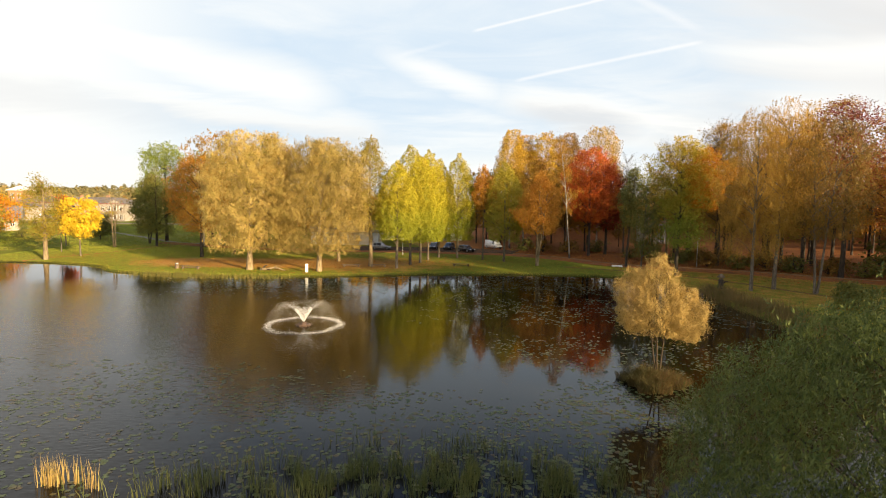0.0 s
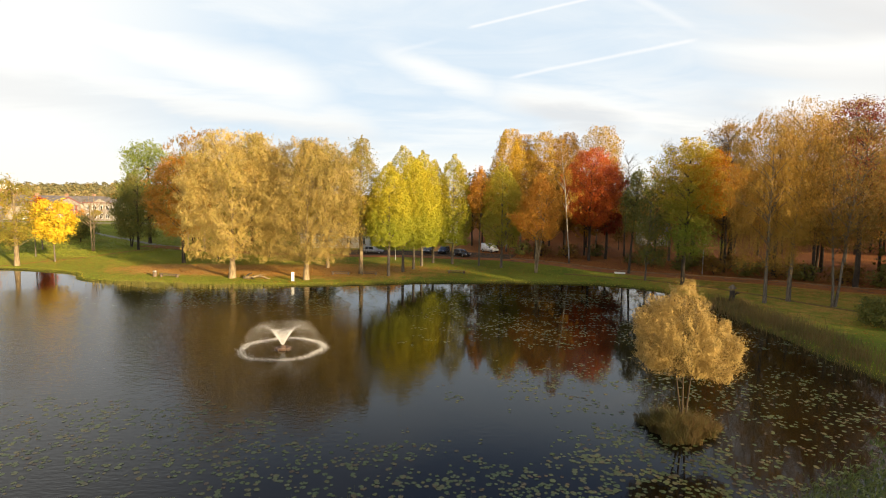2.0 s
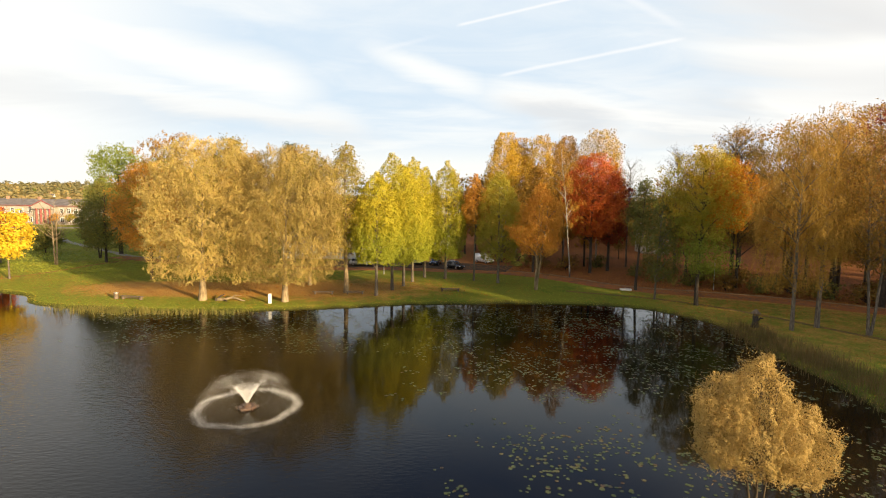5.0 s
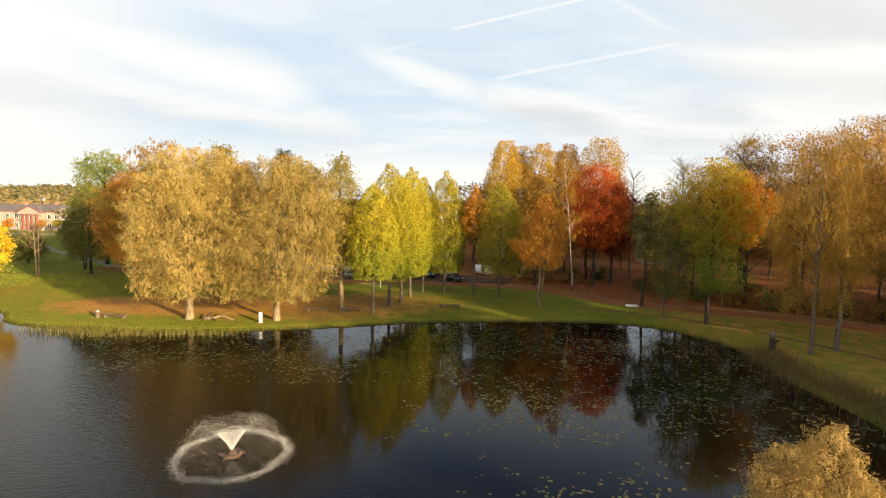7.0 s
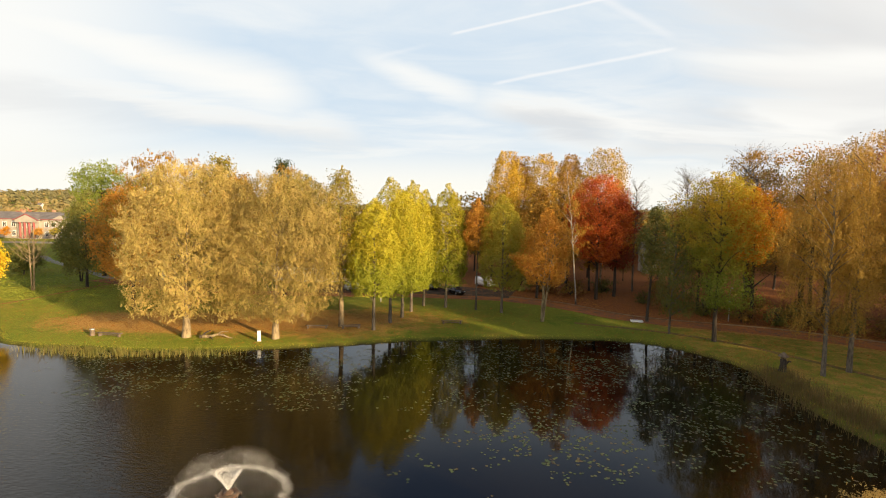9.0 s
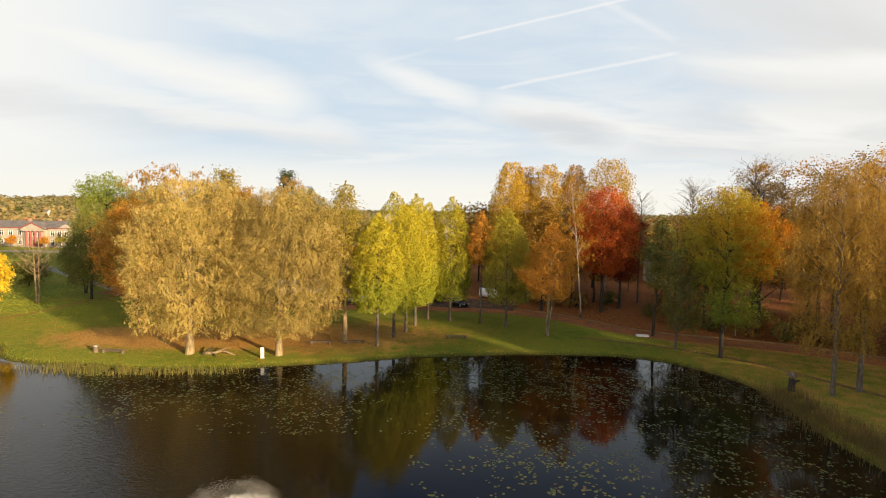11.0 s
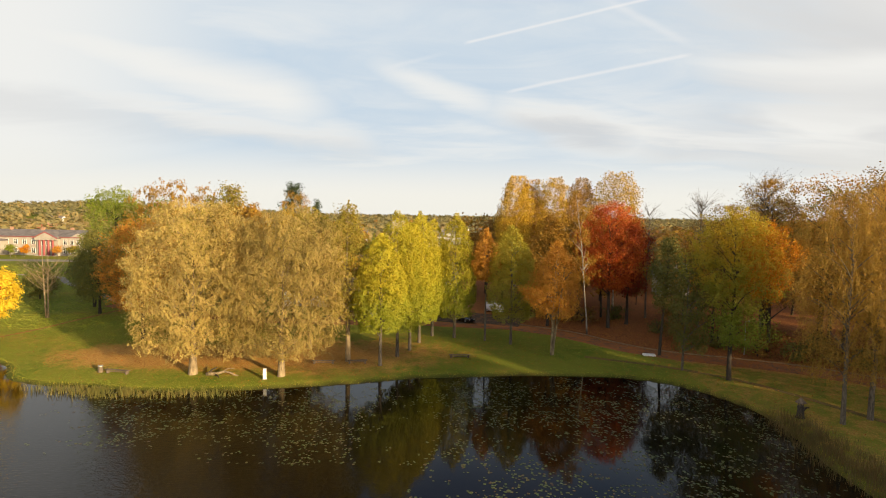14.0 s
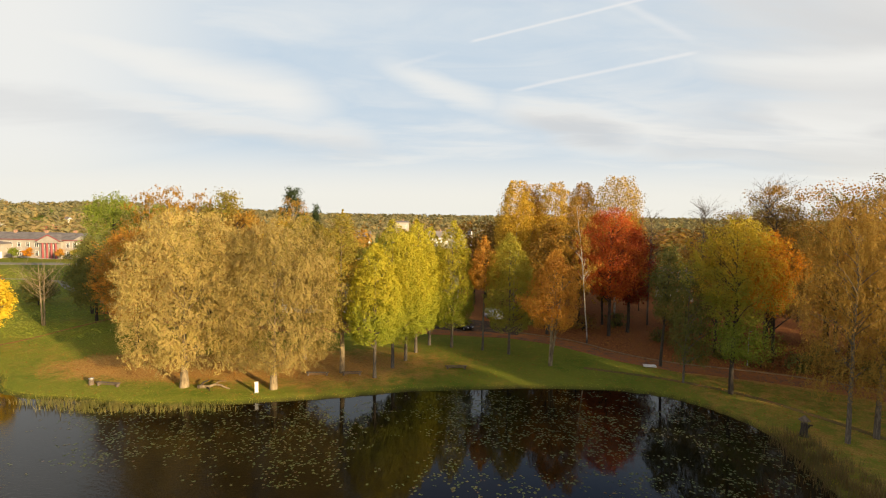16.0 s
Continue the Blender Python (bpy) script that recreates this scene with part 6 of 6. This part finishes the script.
# ---- vehicles ----
def vehicle(x, y, rz, paint, label, L=4.3, Wd=1.75, H=1.48, kind="hatch"):
    t = thing("van" if kind == "van" else "car", x, y, float(ground_z(x, y)) + 0.075, rz, label, "van" if kind == "van" else "car", "parked vehicles")
    hw = Wd / 2
    if kind == "van":
        low = [(-L / 2, 0.45, 0.9, 0.94), (-L / 2 + 0.08, 0.3, 1.05, 1), (0.1 * L, 0.28, 1.05, 1), (0.3 * L, 0.28, 1.05, 0.99), (0.44 * L, 0.3, 0.9, 0.94), (L / 2, 0.4, 0.68, 0.84)]
        high = [(-L / 2 + 0.05, 1.05, 0.93), (-L / 2 + 0.15, H, 0.86), (0.12 * L, H, 0.86), (0.22 * L, H - 0.12, 0.84), (0.37 * L, 1.06, 0.9)]
    else:
        low = [(-L / 2, 0.42, 0.78, 0.86), (-L / 2 + 0.12, 0.27, 0.92, 0.97), (-0.2 * L, 0.24, 0.92, 1), (0.16 * L, 0.24, 0.90, 1), (0.36 * L, 0.26, 0.80, 0.97), (L / 2 - 0.06, 0.32, 0.66, 0.9), (L / 2, 0.42, 0.58, 0.8)]
        high = [(-L / 2 + 0.12, 0.90, 0.9), (-0.37 * L, H - 0.08, 0.78), (-0.22 * L, H, 0.76), (0.02 * L, H - 0.02, 0.76), (0.10 * L, H - 0.1, 0.78), (0.24 * L, 0.89, 0.88)]
    b = Soup()
    k = 10
    vs = []
    for px, zb, zt, w in low:
        w *= hw
        vs += [(px, -w * 0.85, zb), (px, -w, zb + 0.1), (px, -w, zt - 0.14), (px, -w * 0.95, zt - 0.04), (px, -w * 0.8, zt), (px, w * 0.8, zt), (px, w * 0.95, zt - 0.04), (px, w, zt - 0.14), (px, w, zb + 0.1), (px, w * 0.85, zb)]
    n = len(low)
    b.put(vs, [[i * k + j, (i + 1) * k + j, (i + 1) * k + (j + 1) % k, i * k + (j + 1) % k] for i in range(n - 1) for j in range(k)])
    b.f.setdefault(k, []).append(np.array([list(range(k)), [(n - 1) * k + j for j in range(k)][::-1]]))
    g = Soup()
    vs = []
    for px, zt, w in high:
        zb = 0.86 if kind != "van" else 1.0
        vs += [(px, -hw * 0.93, zb), (px, -hw * w, max(zt - 0.06, zb)), (px, -hw * w * 0.86, zt), (px, hw * w * 0.86, zt), (px, hw * w, max(zt - 0.06, zb)), (px, hw * 0.93, zb)]
    m = len(high)
    g.put(vs, [[i * 6 + j, (i + 1) * 6 + j, (i + 1) * 6 + j + 1, i * 6 + j + 1] for i in range(m - 1) for j in range(5)])
    part("body", b, paint, t, smooth=True)
    part("cabin", g, paint, t, smooth=True)
    # panes lie just outside the cabin's skin
    def pane(name, pts):
        c = np.mean(pts, 0)
        q = np.array(pts) * 0.88 + c * 0.12
        nrm = unit(np.cross(q[1] - q[0], q[2] - q[0]))
        nrm *= np.sign(nrm @ (c - [0, 0, 0.9]) or 1)
        part(name, Soup().put(np.concatenate([q + nrm * 0.012, q - nrm * 0.03]), [[0, 1, 2, 3], [7, 6, 5, 4], [0, 4, 5, 1], [1, 5, 6, 2], [2, 6, 7, 3], [3, 7, 4, 0]]), M_GLASS, t, "dark glass")
    A = np.array(vs).reshape(m, 6, 3)
    pane("windscreen", [A[m - 1, 0], A[m - 1, 5], A[m - 2, 4], A[m - 2, 1]])
    pane("rear_window", [A[0, 0], A[0, 5], A[1, 4], A[1, 1]])
    spans = [(m - 3, m - 2)] if kind == "van" else [(1, 2), (2, 3)]
    for i, j in spans:
        for a, c in ((0, 1), (5, 4)):
            pane("side_window", [A[i, a] * [1, 1, 1], A[j, a], A[j, c], A[i, c]])
    wr = 0.31 if kind != "van" else 0.33
    for sx in (-0.31 * L, 0.31 * L):
        for sy in (-1, 1):
            y0, y1 = sy * (hw - 0.18), sy * (hw + 0.01)
            wheel = part("wheel", Soup().tube([(sx, y0, wr), (sx, y0 + (y1 - y0) * 0.2, wr), (sx, y0 + (y1 - y0) * 0.8, wr), (sx, y1, wr)], [wr * 0.92, wr, wr, wr * 0.92], 16), M_RUBBER, t)
            part("rim", Soup().tube([(sx, y1 - sy * 0.02, wr), (sx, y1 + sy * 0.012, wr), (sx, y1 + sy * 0.02, wr)], [wr * 0.66, wr * 0.64, wr * 0.5], 12), M_RIM, wheel)
    for sy in (-1, 1):
        part("headlight", bevelled(Soup().box((L / 2 - 0.06, sy * hw * 0.62, 0.62), (0.16, 0.3, 0.14)).mesh("headlight", M_LAMP), 0.03), None, t)
        part("tail_light", bevelled(Soup().box((-L / 2 + 0.06, sy * hw * 0.72, 0.78), (0.12, 0.18, 0.22)).mesh("tail_light", M_TAIL), 0.03), None, t)
        part("mirror", bevelled(Soup().box((0.19 * L, sy * (hw + 0.06), 0.95), (0.1, 0.2, 0.13)).mesh("mirror", paint), 0.03), None, t)
    part("bumper", bevelled(Soup().box((L / 2 - 0.02, 0, 0.42), (0.12, Wd * 0.8, 0.16)).mesh("bumper", M_RUBBER), 0.04), None, t)
    return t


P_SILVER, P_DARK, P_BLUE, P_WHITE, P_GREY = (paint_mat(n, c) for n, c in [("silver_paint", (0.42, 0.42, 0.42)), ("black_paint", (0.02, 0.02, 0.022)), ("dark_blue_paint", (0.03, 0.04, 0.07)), ("white_car_paint", (0.75, 0.75, 0.74)), ("grey_paint", (0.16, 0.165, 0.17))])
vehicle(-16.5, 114.2, 4, P_SILVER, "silver hatchback parked side-on under the trees")
vehicle(-5.0, 117.5, -100, P_GREY, "grey estate car parked under the lindens")
vehicle(-1.6, 117.3, -105, P_BLUE, "dark blue car parked nose out")
vehicle(2.2, 112.6, -50, P_DARK, "black car parked at an angle by the linden")
vehicle(8.6, 121.5, -52, P_WHITE, "white delivery van parked at the wood's edge", L=4.4, Wd=1.85, H=2.0, kind="van")


# ---- buildings ----
def window_unit(parent, m, w, h, bars=2):
    """A framed window whose centre is at m; its outside faces the local -y."""
    win = part("window", Soup().box((0, 0.03, 0), (w, 0.04, h), m), M_GLASS, parent)
    fr = Soup()
    for s in (-1, 1):
        fr.box((s * (w / 2), -0.02, 0), (0.12, 0.14, h + 0.12), m)
        fr.box((0, -0.02, s * h / 2), (w, 0.14, 0.12), m)
    for k in range(1, bars):
        fr.box((w * (k / bars - 0.5), 0.0, 0), (0.08, 0.1, h), m)
    fr.box((0, 0.0, h * 0.18), (w, 0.1, 0.07), m)
    part("frame", fr, M_WHITE, win, "white frame")
    part("sill", Soup().box((0, -0.1, -h / 2 - 0.09), (w + 0.3, 0.26, 0.07), m), M_REDP, win)


def hip_roof(x0, x1, y0, y1, z0, rise, over=0.5, inset=None):
    x0, x1, y0, y1 = x0 - over, x1 + over, y0 - over, y1 + over
    i = (y1 - y0) / 2 if inset is None else inset
    v = [(x0, y0, z0), (x1, y0, z0), (x1, y1, z0), (x0, y1, z0), (x0 + i, (y0 + y1) / 2, z0 + rise), (x1 - i, (y0 + y1) / 2, z0 + rise), (x0, y0, z0 - 0.18), (x1, y0, z0 - 0.18), (x1, y1, z0 - 0.18), (x0, y1, z0 - 0.18)]
    s = Soup().put(v, [[0, 1, 5, 4], [2, 3, 4, 5], [6, 7, 1, 0], [7, 8, 2, 1], [8, 9, 3, 2], [9, 6, 0, 3], [9, 8, 7, 6]])
    s.f.setdefault(3, []).append(np.array([[1, 2, 5], [3, 0, 4]]))
    return s


def manor(x, y, rz):
    t = thing("manor_house", x, y, float(ground_z(x, y)) - 0.3, rz, "long two-storey pale plastered house with a red-columned portico", "building")
    LW, RW, D, Hh = 36.0, 17.0, 13.0, 7.9
    part("wall", Soup().box(((RW - LW) / 2, D / 2, Hh / 2), (LW + RW, D, Hh)), M_WALL, t)
    part("roof", hip_roof(-LW, RW, 0, D, Hh, 2.6), M_ROOF, t)
    part("eaves", Soup().box(((RW - LW) / 2, -0.35, Hh - 0.12), (LW + RW + 0.9, 0.5, 0.2)), M_REDP, t, "red eaves board")
    part("plinth", Soup().box(((RW - LW) / 2, -0.08, 0.4), (LW + RW, 0.2, 0.8)), M_STONE, t)
    for z, h in ((2.2, 2.0), (5.7, 1.9)):
        for k in range(7):
            window_unit(t, Matrix.Translation((-6.9 - 3.85 * k, -0.06, z)), 1.5, h)
        for k in range(4):
            window_unit(t, Matrix.Translation((6.8 + 2.9 * k, -0.06, z)), 1.5, h)
    # portico
    pb = part("portico", Soup().box((0, -0.5, Hh / 2), (9.0, 1.0, Hh)), M_WALL, t)
    part("porch_recess", Soup().box((0, -1.02, 3.4), (6.4, 0.05, 6.0)), M_WALL, pb)
    for k in range(4):
        cx = -2.85 + 1.9 * k
        part("column", Soup().tube([(cx, -1.6, 0.5), (cx, -1.6, 0.8), (cx, -1.6, 0.85), (cx, -1.6, 6.2), (cx, -1.6, 6.25), (cx, -1.6, 6.6)], [0.5, 0.5, 0.38, 0.33, 0.48, 0.5], 12), M_REDP, pb, "red round column")
    part("porch_floor", Soup().box((0, -1.5, 0.25), (8.4, 2.2, 0.5)), M_STONE, pb)
    part("entablature", Soup().box((0, -1.2, 6.95), (9.2, 1.9, 0.7)), M_WALL, pb)
    part("pediment", Soup().prism([(-4.9, 7.3), (4.9, 7.3), (0, 9.6)], (1, 0, 0), (0, 0, 1), (0, 1, 0), 0.4, (0, -2.2, 0)), M_WALL, pb)
    part("pediment_roof", Soup().prism([(-5.2, 7.3), (5.2, 7.3), (0, 9.95)], (1, 0, 0), (0, 0, 1), (0, 1, 0), 7.0, (0, -1.78, 0)), M_ROOF, pb, "grey gable roof")
    part("pediment_trim", Soup().prism([(-5.2, 7.25), (0, 9.7), (5.2, 7.25), (5.2, 7.5), (0, 10.0), (-5.2, 7.5)], (1, 0, 0), (0, 0, 1), (0, 1, 0), 0.35, (0, -2.4, 0)), M_REDP, pb, "red gable board")
    for k in (-1, 0, 1):
        window_unit(pb, Matrix.Translation((1.9 * k, -1.08, 5.2)), 1.0, 1.7)
    part("door", Soup().box((0, -1.09, 1.8), (1.3, 0.08, 2.6)), M_WOOD, pb)
    part("side_gable", Soup().prism([(-3, 7.9), (3, 7.9), (0, 9.4)], (1, 0, 0), (0, 0, 1), (0, 1, 0), 0.4, (12.5, -0.6, 0)), M_WALL, t)
    part("side_gable_roof", Soup().prism([(-3.2, 7.9), (3.2, 7.9), (0, 9.5)], (1, 0, 0), (0, 0, 1), (0, 1, 0), 6, (12.5, -0.18, 0)), M_ROOF, t)
    # lower front wing
    wg = part("wing", Soup().box((-22.5, -6, 3.1), (9, 12, 6.2)), M_WALL, t)
    part("wing_roof", hip_roof(-27, -18, -12, 0.5, 6.2, 1.5, 0.5, 3.5), M_ROOF, wg)
    part("wing_eaves", Soup().box((-22.5, -12.35, 6.1), (10, 0.4, 0.28)), M_REDP, wg)
    for z in (1.8, 4.7):
        for k in range(2):
            window_unit(wg, Matrix.Translation((-24.5 + 3.6 * k, -12.06, z)), 1.3, 1.6)
    part("wing_door", Soup().box((-18 + 0.02, -5.0, 1.7), (0.1, 1.5, 2.6)), M_WHITE, wg, "white door")
    for cx, cy in ((-22, 6), (4, 7), (-8, 6)):
        part("chimney", Soup().box((cx, cy, 10.4), (1.1, 0.8, 2.0)), M_BRICK, t)
    return t


manor(-161.3, 221.5, -4)


def house(x, y, rz, w, d, h, rise, wall, roof, label, name="house", storeys=1, z=None):
    t = thing(name, x, y, (float(ground_z(x, y)) if z is None else z) - 0.3, rz, label, "building")
    part("wall", Soup().box((0, 0, h / 2), (w, d, h)), wall, t)
    part("gable", Soup().prism([(-d / 2, h), (d / 2, h), (0, h + rise)], (0, 1, 0), (0, 0, 1), (1, 0, 0), w, (-w / 2, 0, 0)), wall, t)
    e = 0.5
    a, zz = rise / (d / 2), h + rise
    for s in (-1, 1):
        v = [(-w / 2 - e, 0, zz + 0.12), (w / 2 + e, 0, zz + 0.12), (w / 2 + e, s * (d / 2 + e), h - a * e + 0.12), (-w / 2 - e, s * (d / 2 + e), h - a * e + 0.12)]
        v += [(p[0], p[1], p[2] - 0.14) for p in v]
        part("roof", Soup().put(v, [[0, 1, 2, 3], [7, 6, 5, 4], [0, 4, 5, 1], [1, 5, 6, 2], [2, 6, 7, 3], [3, 7, 4, 0]]), roof, t)
    for st in range(storeys):
        for k in range(max(2, int(w / 3.2))):
            n = max(2, int(w / 3.2))
            window_unit(t, Matrix.Translation((-w / 2 + w * (k + 0.5) / n, -d / 2 - 0.06, h / storeys * (st + 0.55))), 1.1, 1.4)
    part("chimney", Soup().box((w * 0.2, 0, h + rise + 0.3), (0.7, 0.7, 1.6)), M_BRICK, t)
    return t


house(-140, 152, 35, 14, 9, 4.2, 3.4, M_WALL, M_ROOF, "low grey-roofed house at the edge of the lawn")
house(-12, 148, 3, 26, 10, 6.4, 3.0, M_WHITE, M_ROOF, "pale two-storey house behind the lindens", storeys=2)
house(-27, 128, 2, 16, 8, 3.6, 2.2, M_WHITE, M_ROOF, "low white building behind the parking area")
house(55, 150, -5, 7, 7, 5.0, 3.2, M_WALL, M_ROOF, "white house glimpsed through the wood", storeys=2)
house(-37, 352, 24, 9, 8, 14.5, 0.7, M_WALL, M_ROOF, "pale five-storey block above the far trees", storeys=5)
house(1.5, 322, -12, 13, 9, 8.6, 3.6, M_WHITE, M_ROOF, "pale gabled house above the far gardens", storeys=2)
house(-12, 318, 30, 11, 8, 6.8, 3.4, M_WHITE, M_ROOF, "pale house half hidden by garden trees", storeys=2)
for x, y, rz, roof, wall, lab in [(-255, 335, 10, M_REDROOF, M_WALL, "red-roofed house among far trees"), (-330, 380, -20, M_ROOF, M_WHITE, "white house on the far slope"), (-300, 450, 15, M_REDROOF, M_WHITE, "far white house with a red roof"),
                                  (-205, 345, 30, M_ROOF, M_WHITE, "far pale house among trees"), (-390, 520, 0, M_ROOF, M_WHITE, "white house high on the far slope"), (-60, 330, 10, M_ROOF, M_WHITE, "long pale house beyond the grove"),
                                  (-16, 345, -10, M_ROOF, M_WHITE, "far white house among trees"), (150, 420, 12, M_ROOF, M_WHITE, "far pale house beyond the wood"), (20, 420, 12, M_ROOF, M_WHITE, "far pale house among trees")]:
    house(x, y, rz, 15, 9, 6.0, 3.2, wall, roof, lab, storeys=2)
tw = thing("brick_tower", -216, 250, float(ground_z(-216, 250)) - 0.3, 8, "square brick tower with a pale pyramid roof", "tower")
part("shaft", Soup().box((0, 0, 6.5), (7, 7, 13)), M_BRICK, tw)
part("roof", hip_roof(-3.5, 3.5, -3.5, 3.5, 13, 2.4, 0.7, 4.2), M_WHITE, tw)
for k in (-1, 1):
    window_unit(tw, Matrix.Translation((1.6 * k, -3.56, 10.3)), 1.2, 2.2)
# round-clipped small trees before the long house
for k, (x, y) in enumerate([(-170, 213), (-164.5, 213), (-152, 213.5), (-146, 213.5)]):
    plant("clipped_tree", x, y, "small round clipped tree before the house", (L_OAK, L_ORANGE, L_RUST, L_OLIVE)[k], B_GREY, 400 + k, group="clipped trees", H=4.6, bot=1.9, R=1.6, profile="round", clumps=40, leaves=30, spread=0.4, leaf=(0.34, 0.26), trunk=0.1, limbs=6)
for k, (x, y, m, h, r) in enumerate([(-104, 112, L_OLIVE, 9, 4), (-112, 122, L_ORANGE, 11, 5), (-125, 130, L_GOLD, 12, 5.5), (-136, 141, L_RUST, 10, 4.5), (-150, 170, L_GOLD, 13, 6), (-108, 232, L_ORANGE, 17, 6), (-118, 228, L_GOLD, 15, 5), (-98, 222, L_BROWNGOLD, 16, 6), (-88, 210, L_GOLD, 15, 5.5)]):
    plant("garden_tree", x, y, "broad garden tree in autumn colour near the houses", m, B_DARK, 420 + k, group="garden trees", H=h, bot=2.2, R=r, profile="round", clumps=110, leaves=26, spread=0.8, leaf=(0.5, 0.34), trunk=0.2, limbs=12, gaps=0.1)


# ---- far woods ----
def far_woods(name, seed, count, box, tall, mat, label, dens):
    rng = np.random.default_rng(seed)
    az = rng.uniform(box[0], box[1], count)
    d = box[2] * (box[3] / box[2]) ** rng.random(count)
    x, y = d * np.sin(np.radians(az)), d * np.cos(np.radians(az))
    keep = np.array([noise.noise((q * 0.008, w * 0.008, seed)) for q, w in zip(x, y)]) > dens
    x, y, d = x[keep], y[keep], d[keep]
    z = ground_z(x, y)
    n, m = len(x), 24
    h, r = rng.uniform(0.6, 1.15, n) * tall, rng.uniform(2.4, 5.2, n)
    g = rng.normal(0, 1, (n, m, 3))
    g = g / np.linalg.norm(g, axis=2, keepdims=True) * rng.uniform(0.6, 1.05, (n, m, 1))
    c = np.stack([x[:, None] + g[..., 0] * r[:, None], y[:, None] + g[..., 1] * r[:, None], z[:, None] + h[:, None] * (0.58 + 0.42 * g[..., 2])], -1).reshape(-1, 3)
    s = np.repeat(1.1 + d / 500, m) * rng.uniform(0.7, 1.4, n * m)
    face = unit(0.8 * g.reshape(-1, 3) + rng.normal(0, 0.16, (n * m, 3)) + [0, 0, 0.45])
    v, f = cards(c, rng.normal(0, 1, (n * m, 3)), s * 1.35, s * 1.05, rng, face)
    scatter_stuff(name, v, f, mat, label, "woods")


# haze over the distance lies in the leaf colour of these woods
far_woods("far_woods", 501, 1500, (-62, 20, 335, 700), 12, L_FAR_HAZED, "brown-gold woods and gardens beyond the park", -0.15)
far_woods("far_woods", 502, 1300, (-62, 45, 335, 900), 13, L_FARGREEN_HAZED, "olive woods beyond the park", -0.1)
far_woods("far_woods", 503, 260, (-62, 45, 335, 700), 11, L_RUST, "rust-coloured trees among far gardens", 0.05)
far_woods("far_woods", 504, 3200, (-65, 60, 700, 2600), 15, L_FARGREEN_HAZED, "dark far woods on the hills along the horizon", -0.25)
far_woods("far_woods", 505, 1700, (-65, 60, 650, 2200), 14, L_FAR_HAZED, "brown far woods on the hills", -0.2)
far_woods("far_woods", 506, 680, (2, 50, 160, 330), 15, L_FOREST, "brown wood beyond the road", -0.3)
far_woods("far_woods", 508, 450, (4, 45, 200, 340), 13, L_BROWNGOLD, "brown-gold trees beyond the wood", -0.2)
far_woods("far_woods", 507, 200, (-25, -9, 175, 300), 13, L_BROWNGOLD, "brown-gold trees beyond the grove", -0.2)
